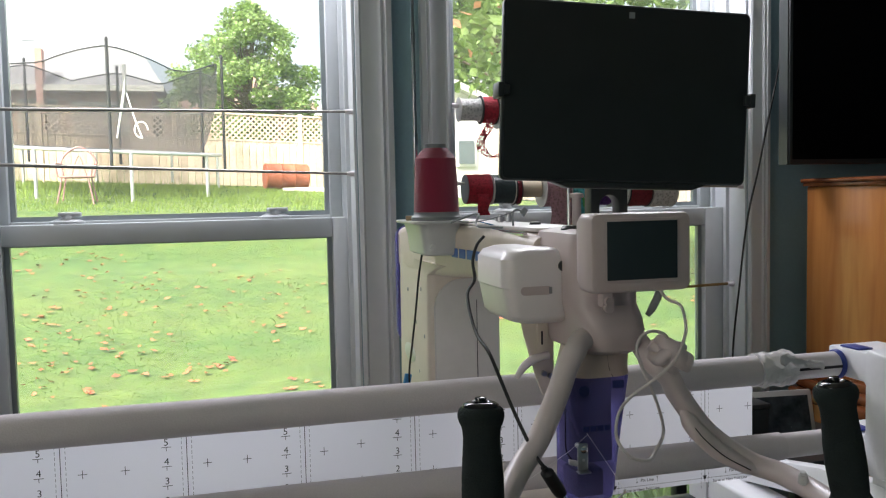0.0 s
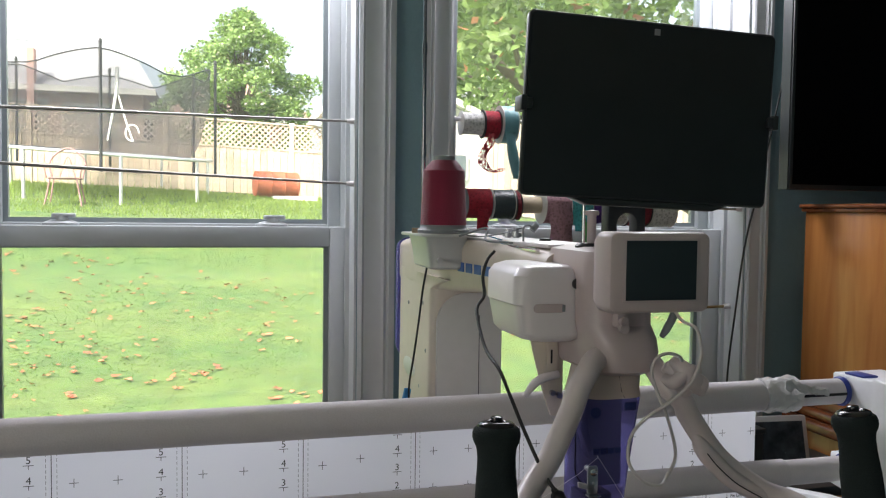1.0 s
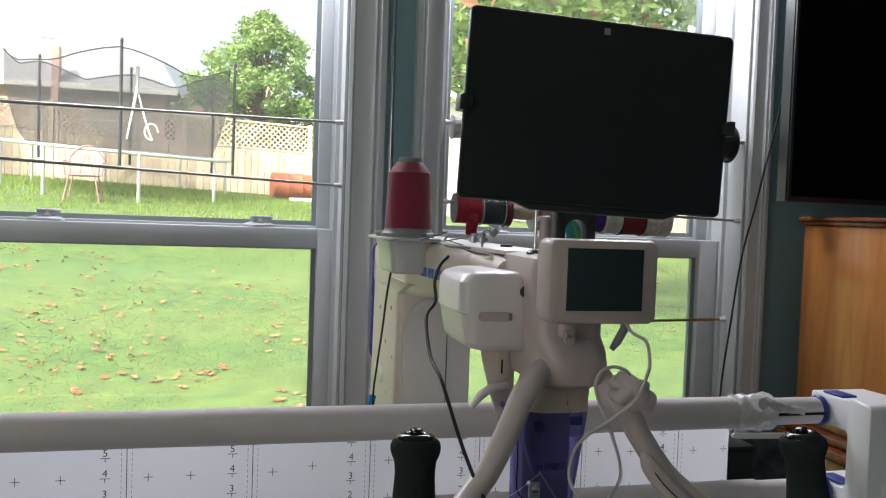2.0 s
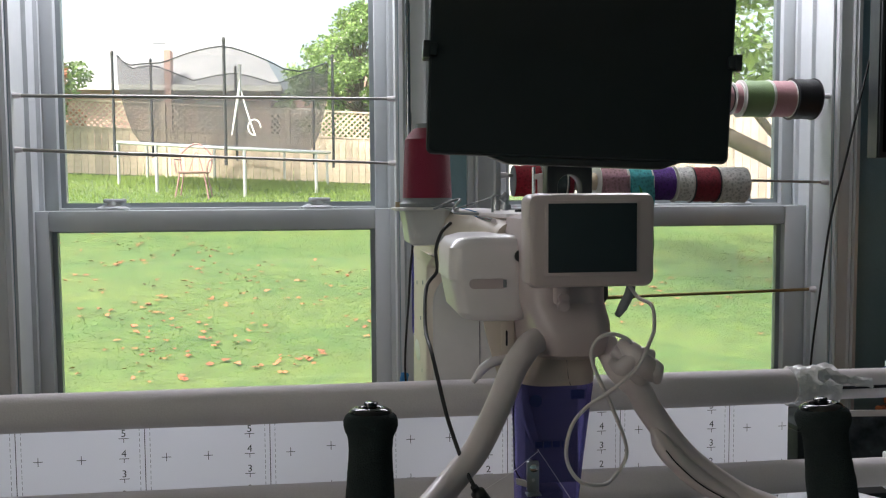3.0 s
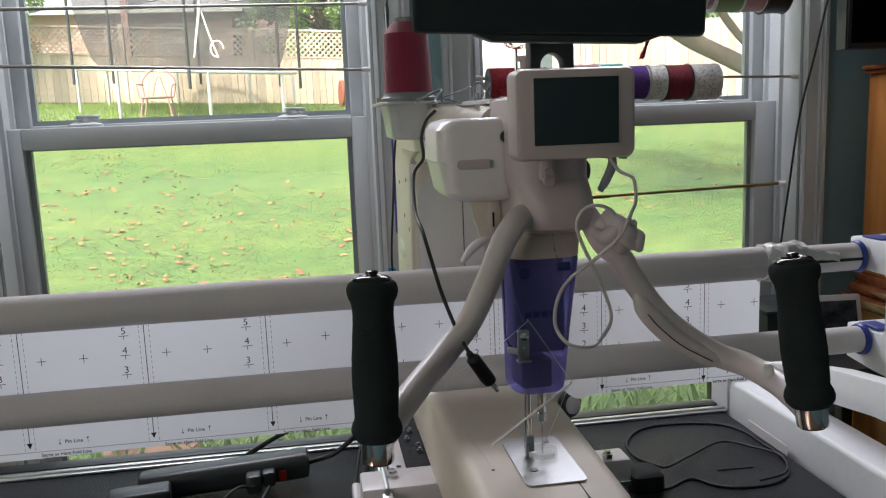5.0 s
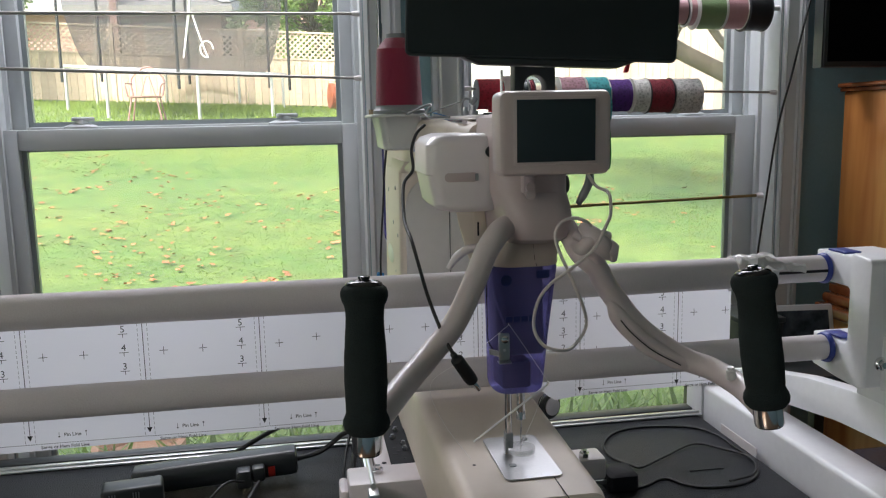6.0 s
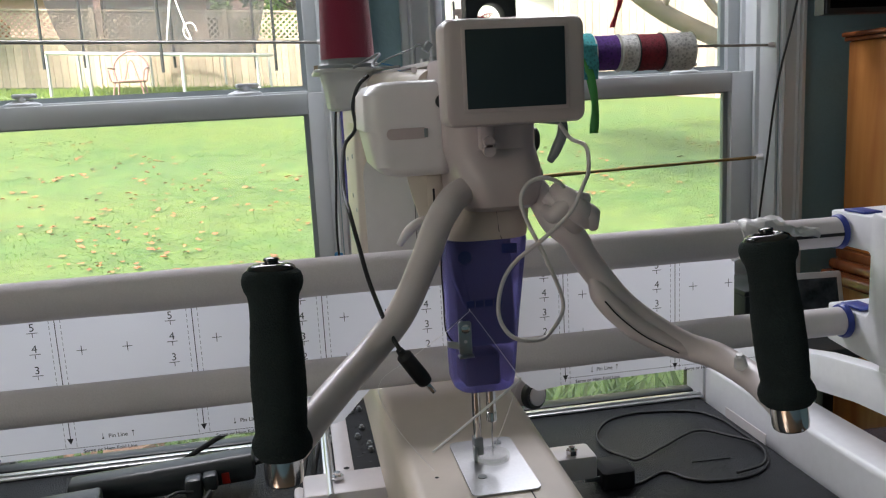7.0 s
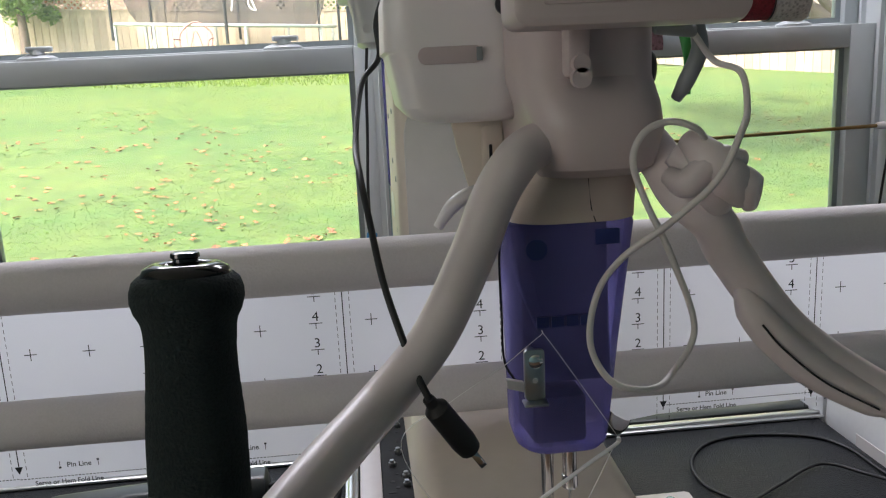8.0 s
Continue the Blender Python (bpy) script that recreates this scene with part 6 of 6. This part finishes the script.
def lace(name, color):
    m = material(name, color, 0.8, 0, 0.2, 350, 0.8, 60)
    n, l = m.node_tree.nodes, m.node_tree.links
    v, mr, mul = n.new("ShaderNodeTexVoronoi"), n.new("ShaderNodeMapRange"), n.new("ShaderNodeVectorMath")
    v.inputs["Scale"].default_value = 130
    mr.inputs["From Max"].default_value, mr.inputs["To Min"].default_value, mr.inputs["To Max"].default_value = 0.55, 0.55, 1.15
    mul.operation = "SCALE"
    b = n["Principled BSDF"]
    l.new(n["Texture Coordinate"].outputs["Object"], v.inputs["Vector"])
    l.new(v.outputs["Distance"], mr.inputs["Value"])
    l.new(b.inputs["Base Color"].links[0].from_socket, mul.inputs[0])
    l.new(mr.outputs[0], mul.inputs["Scale"])
    l.new(mul.outputs[0], b.inputs["Base Color"])
    return m


OPENRED = lace("open_red_lace", (0.42, 0.02, 0.04))
n, l = OPENRED.node_tree.nodes, OPENRED.node_tree.links
holes, cut, gap, open_mix = n.new("ShaderNodeTexVoronoi"), n.new("ShaderNodeMath"), n.new("ShaderNodeBsdfTransparent"), n.new("ShaderNodeMixShader")
holes.feature, holes.inputs["Scale"].default_value = "DISTANCE_TO_EDGE", 170
cut.operation, cut.inputs[1].default_value = "LESS_THAN", 0.16
l.new(n["Texture Coordinate"].outputs["Object"], holes.inputs["Vector"])
l.new(holes.outputs["Distance"], cut.inputs[0])
l.new(cut.outputs[0], open_mix.inputs[0])
l.new(gap.outputs[0], open_mix.inputs[1])
l.new(n["Principled BSDF"].outputs[0], open_mix.inputs[2])
l.new(open_mix.outputs[0], n["Material Output"].inputs[0])
RIB = {"openred": OPENRED, "pink": lace("dusty_pink_lace", (0.45, 0.26, 0.30)), "teal": lace("teal_lace", (0.07, 0.40, 0.43)), "purple": lace("purple_trim", (0.09, 0.025, 0.22)), "white": lace("white_lace", (0.70, 0.70, 0.68)),
       "wine": lace("wine_red_ribbon", (0.22, 0.02, 0.035)), "red": lace("red_felt_trim", (0.42, 0.02, 0.04)), "green": material("sage_green_ribbon", (0.20, 0.30, 0.14), 0.5, 0, 0.1, 300, 0.2), "rose": material("rose_ribbon", (0.50, 0.28, 0.30), 0.45, 0, 0.1, 300, 0.2),
       "black": material("black_ribbon", (0.02, 0.02, 0.022), 0.4, 0, 0.15, 300, 0.2), "sky": material("pale_teal_ribbon", (0.16, 0.36, 0.40), 0.4, 0, 0.1, 300, 0.1), "smoke": material("dark_sheer_ribbon", (0.04, 0.055, 0.06), 0.25, 0, 0.2, 200, 0.2), "mauve": material("mauve_ribbon", (0.42, 0.25, 0.27), 0.5), "leaf": material("bright_green_ribbon", (0.05, 0.32, 0.07), 0.45)}


def spool(x0, x1, z, r, key, label, flange=1.06, y=ROD_Y, side=FLANGE):
    """A reel of ribbon that hangs on a rod: winding between two thin flanges, with an open core."""
    t = thing("ribbon_spool", label, "ribbon spool", "ribbon spools on the rods")
    w = x1 - x0
    drop = 0.010
    m = aim((x0, y, z - drop), (x1, y, z - drop))
    n = 7
    pr = [(0.016, 0.002)] + [(r * (1 + 0.012 * math.sin(k * 2.1 + x0 * 90)), 0.002 + (w - 0.004) * k / n) for k in range(n + 1)] + [(0.016, w - 0.002)]
    part("winding", lathe(pr, 40, m), RIB[key], t)
    for a in (0.0, w - 0.0018):
        part("flange", lathe([(0.0142, a), (r * flange, a), (r * flange, a + 0.0018), (0.0142, a + 0.0018)], 40, m), side, t)
    return t


DARKF = material("dark_plastic_flange", (0.03, 0.03, 0.035), 0.3)
for x0, x1, r, key, label, fl, sd in (
        (0.7095, 0.7768, 0.038, "red", "reel of ragged red felt trim on a dark spool", 0.98, GREY),
        (0.7789, 0.839, 0.038, "smoke", "reel of dark sheer ribbon", 1.05, FLANGE),
        (0.8411, 0.8564, 0.037, "wine", "narrow reel of wine-red ribbon", 1.08, DARKF),
        (0.9196, 0.988, 0.045, "pink", "wide reel of dusty pink lace", 1.04, FLANGE),
        (0.99, 1.0502, 0.046, "teal", "wide reel of teal lace", 1.02, FLANGE),
        (1.0532, 1.1134, 0.041, "purple", "reel of purple scalloped trim", 1.0, FLANGE),
        (1.1175, 1.1583, 0.042, "white", "reel of white lace", 1.08, FLANGE),
        (1.1603, 1.2266, 0.043, "wine", "reel of wine-red ribbon", 1.07, DARKF),
        (1.2297, 1.3031, 0.045, "white", "wide reel of white lace", 1.02, FLANGE)):
    spool(x0, x1, 1.600 - (x0 - 0.68) * 0.024, r, key, label, fl, side=sd)
core = thing("cardboard_core", "bare cardboard ribbon core", "cardboard tube")
part("core", lathe([(0.0142, 0), (0.022, 0), (0.022, 0.055), (0.0142, 0.055)], 28, aim((0.862, ROD_Y, 1.587), (0.9, ROD_Y, 1.587))), CARD, core)
for x0, x1, r, key, label, fl, sd in (
        (0.6973, 0.7523, 0.028, "white", "small reel of white ribbon with a pale flange", 1.12, FLANGE),
        (0.7544, 0.7972, 0.034, "red", "reel of red lace with a loose end", 1.1, DARKF),
        (0.7993, 0.8401, 0.048, "sky", "large reel of pale teal ribbon", 1.02, FLANGE),
        (1.0441, 1.0849, 0.040, "red", "reel of red lace", 1.05, FLANGE),
        (1.2226, 1.2634, 0.034, "mauve", "small reel of mauve ribbon", 1.05, DARKF),
        (1.2654, 1.2868, 0.036, "rose", "narrow reel of rose ribbon", 1.15, FLANGE),
        (1.2889, 1.3623, 0.045, "green", "reel of sage green ribbon", 1.04, FLANGE),
        (1.3643, 1.4225, 0.045, "rose", "reel of rose ribbon", 1.04, FLANGE),
        (1.4245, 1.4867, 0.050, "black", "reel of black ribbon", 1.05, DARKF)):
    spool(x0, x1, 1.803, r, key, label, fl, side=sd)


def tail(name, pts, width, key, label):
    """A loose ribbon end: a thin strip along a smooth line."""
    t = thing(name, label, "ribbon")
    path = smooth_path(pts, 8)
    bm = bmesh.new()
    prev = None
    for i, p in enumerate(path):
        w = Vector((width / 2, 0.004 * math.sin(i * 0.5), 0))
        cur = (bm.verts.new(p - w), bm.verts.new(p + w))
        if prev:
            bm.faces.new((prev[0], prev[1], cur[1], cur[0]))
        prev = cur
    ob = part("strip", bm, RIB[key], t)
    s = ob.modifiers.new("thickness", "SOLIDIFY")
    s.thickness = 0.001
    return t


tail("lace_end", [(0.772, 2.02, 1.768), (0.765, 2.014, 1.745), (0.742, 2.01, 1.71), (0.748, 2.008, 1.682), (0.772, 2.008, 1.668), (0.796, 2.01, 1.678)], 0.024, "openred", "curled end of red lace hanging from its reel")
tail("ribbon_end", [(0.816, 2.01, 1.77), (0.822, 2.008, 1.72), (0.836, 2.008, 1.652)], 0.026, "sky", "end of pale teal ribbon hanging from its reel")
tail("ribbon_end", [(1.016, 2.005, 1.59), (1.028, 2.0, 1.53), (1.038, 1.998, 1.46), (1.034, 1.998, 1.395)], 0.02, "leaf", "bright green ribbon end hanging below the teal reel")
tail("ribbon_end", [(1.115, 2.01, 1.76), (1.108, 2.005, 1.70), (1.095, 2.003, 1.665), (1.085, 2.003, 1.636)], 0.010, "red", "end of red ribbon hanging behind the tablet")
tail("lace_end", [(0.957, 2.004, 1.60), (0.957, 2.002, 1.56), (0.958, 2.003, 1.52), (0.957, 2.004, 1.485)], 0.062, "pink", "wide end of dusty pink lace hanging down")
tail("lace_end", [(1.021, 2.004, 1.60), (1.021, 2.001, 1.56), (1.022, 2.002, 1.52)], 0.056, "teal", "wide end of teal lace hanging down")
tail("felt_end", [(0.745, 2.012, 1.575), (0.747, 2.01, 1.555), (0.744, 2.01, 1.535), (0.748, 2.011, 1.522)], 0.03, "red", "ragged end of red felt trim")

# ---- right of the window: screen, chest, stand ----
TV_GLASS = material("matt_black_screen", (0.002, 0.002, 0.0025), 0.6, 0, 0.1, 30, 0, Specular_IOR_Level=0.04)
tv = thing("television", "large switched-off black flat television on the wall", "television")
part("tv_body", box(1.547, 2.75, 1.875, 1.92, 1.637, 2.34, 0.004), BLACK, tv)
part("tv_screen", box(1.556, 2.74, 1.8735, 1.8755, 1.65, 2.33, 0.0006), TV_GLASS, tv, "dark glossy screen")
part("tv_trim", box(1.544, 1.5475, 1.88, 1.915, 1.637, 2.34), BLACK, tv, "thin black edge", smooth=False)
part("wall_mount", box(1.95, 2.35, 1.92, 2.044, 1.8, 2.1, 0.004), BLACK, tv)
cable("wall_cable", [(1.628, 2.0, 2.03), (1.619, 2.0, 1.98), (1.607, 2.0, 1.909), (1.568, 2.0, 1.74), (1.54, 2.0, 1.617), (1.517, 2.0, 1.53), (1.5, 2.0, 1.44), (1.484, 2.0, 1.31), (1.46, 1.995, 1.13), (1.45, 1.98, 0.96)], 0.0026, CABLE, "thin black cable hanging from the television past the window")

chest = thing("wooden_chest", "tall orange-brown varnished wooden chest with a moulded top", "chest of drawers")
part("upper_case", box(1.665, 2.5, 1.53, 1.955, 1.075, 1.578, 0.004), CHERRY, chest)
part("top_moulding", join(box(1.655, 2.51, 1.52, 1.96, 1.578, 1.588, 0.003), box(1.648, 2.517, 1.513, 1.963, 1.588, 1.60, 0.005, 3)), CHERRY_DARK, chest, "dark moulded top")
part("waist_moulding", join(box(1.61, 2.53, 1.495, 1.962, 0.995, 1.025, 0.008, 3), box(1.63, 2.52, 1.51, 1.96, 1.025, 1.052, 0.010, 3), box(1.65, 2.51, 1.52, 1.958, 1.052, 1.075, 0.004)), CHERRY_DARK, chest, "stepped moulding")
part("lower_case", box(1.635, 2.52, 1.505, 1.957, 0.08, 0.995, 0.004), CHERRY, chest)
for k in range(4):
    d = part("drawer", box(1.68, 2.48, 1.492, 1.506, 0.12 + k * 0.215, 0.315 + k * 0.215, 0.006), CHERRY, chest)
    for x in (1.88, 2.28):
        part("knob", rod((x, 1.492, 0.22 + k * 0.215), (x, 1.47, 0.22 + k * 0.215), 0.012, 0.016, 16, 0.003), CHROME, d)
for x in (1.66, 2.5):
    for y in (1.53, 1.93):
        part("foot", box(x - 0.03, x + 0.03, y - 0.03, y + 0.025, 0, 0.08, 0.006), CHERRY_DARK, chest)
part("back_panel", box(1.68, 2.48, 1.93, 1.95, 0.02, 0.1), CHERRY, chest)

stand = thing("side_table", "low black side table beside the chest", "side table")
part("table_board", box(1.22, 1.62, 1.58, 1.93, 0.925, 0.95, 0.004), BLACK, stand)
for x in (1.24, 1.6):
    for y in (1.6, 1.91):
        part("leg", box(x - 0.015, x + 0.015, y - 0.015, y + 0.015, 0, 0.925, 0.002), BLACK, stand)
boxy = thing("storage_box", "small black box on the side table", "box")
part("case", box(1.255, 1.36, 1.70, 1.85, 0.9502, 1.045, 0.005), BLACK, boxy)
part("lid", box(1.252, 1.363, 1.697, 1.853, 1.045, 1.058, 0.003), BLACK, boxy)
SPACER_LIGHT = material("silver_grey_plastic", (0.5, 0.5, 0.5), 0.35, 0.2, 0.04)
photo = thing("photo_frame", "silver digital photo frame with a dim leafy picture", "photo frame")
pm = Matrix.Translation((1.43, 1.735, 0.9502)) @ Matrix.Rotation(radians(-6), 4, "Z") @ Matrix.Rotation(radians(-14), 4, "X")
part("frame_border", moved(prism(rounded(-0.083, 0.083, 0.0, 0.122, 0.006), -0.008, 0.008, 0.002), pm), SPACER_LIGHT, photo, "silver-grey border")
PIC = material("dim_leafy_picture", (0.05, 0.055, 0.065), 0.25, 0, 0.8, 45, 0, 20)
part("picture", moved(box(-0.071, 0.071, -0.0095, -0.0075, 0.012, 0.108), pm), PIC, photo, "dim blue-grey picture", smooth=False)
part("easel", moved(box(-0.02, 0.02, 0.008, 0.014, 0.002, 0.08), pm @ Matrix.Rotation(radians(-6), 4, "X")), BLACK, photo)

tub = thing("storage_tub", "smoky grey plastic storage tub with a black rim under the frame", "storage tub")
part("tub_body", loft([ring_z(1.13 - i, 1.62 + i, 1.02 - i, 1.42 + i, z, 0.06, 6) for z, i in ((0.42, -0.03), (0.45, -0.02), (0.80, 0.0))]), TUB, tub)
part("rim", loft([ring_z(1.115, 1.635, 1.005, 1.435, z, 0.065, 6) for z in (0.80, 0.825)]), BLACK, tub)
part("lid", loft([ring_z(1.12 + i, 1.63 - i, 1.01 + i, 1.43 - i, z, 0.06, 6) for z, i in ((0.8255, 0.0), (0.85, 0.012), (0.865, 0.05))]), TUB, tub)
crate = thing("storage_crate", "brown wooden crate standing on the floor under the frame", "crate")
part("crate_side", box(1.12, 1.63, 1.0, 1.44, 0.0, 0.42, 0.006), CHERRY_DARK, crate)
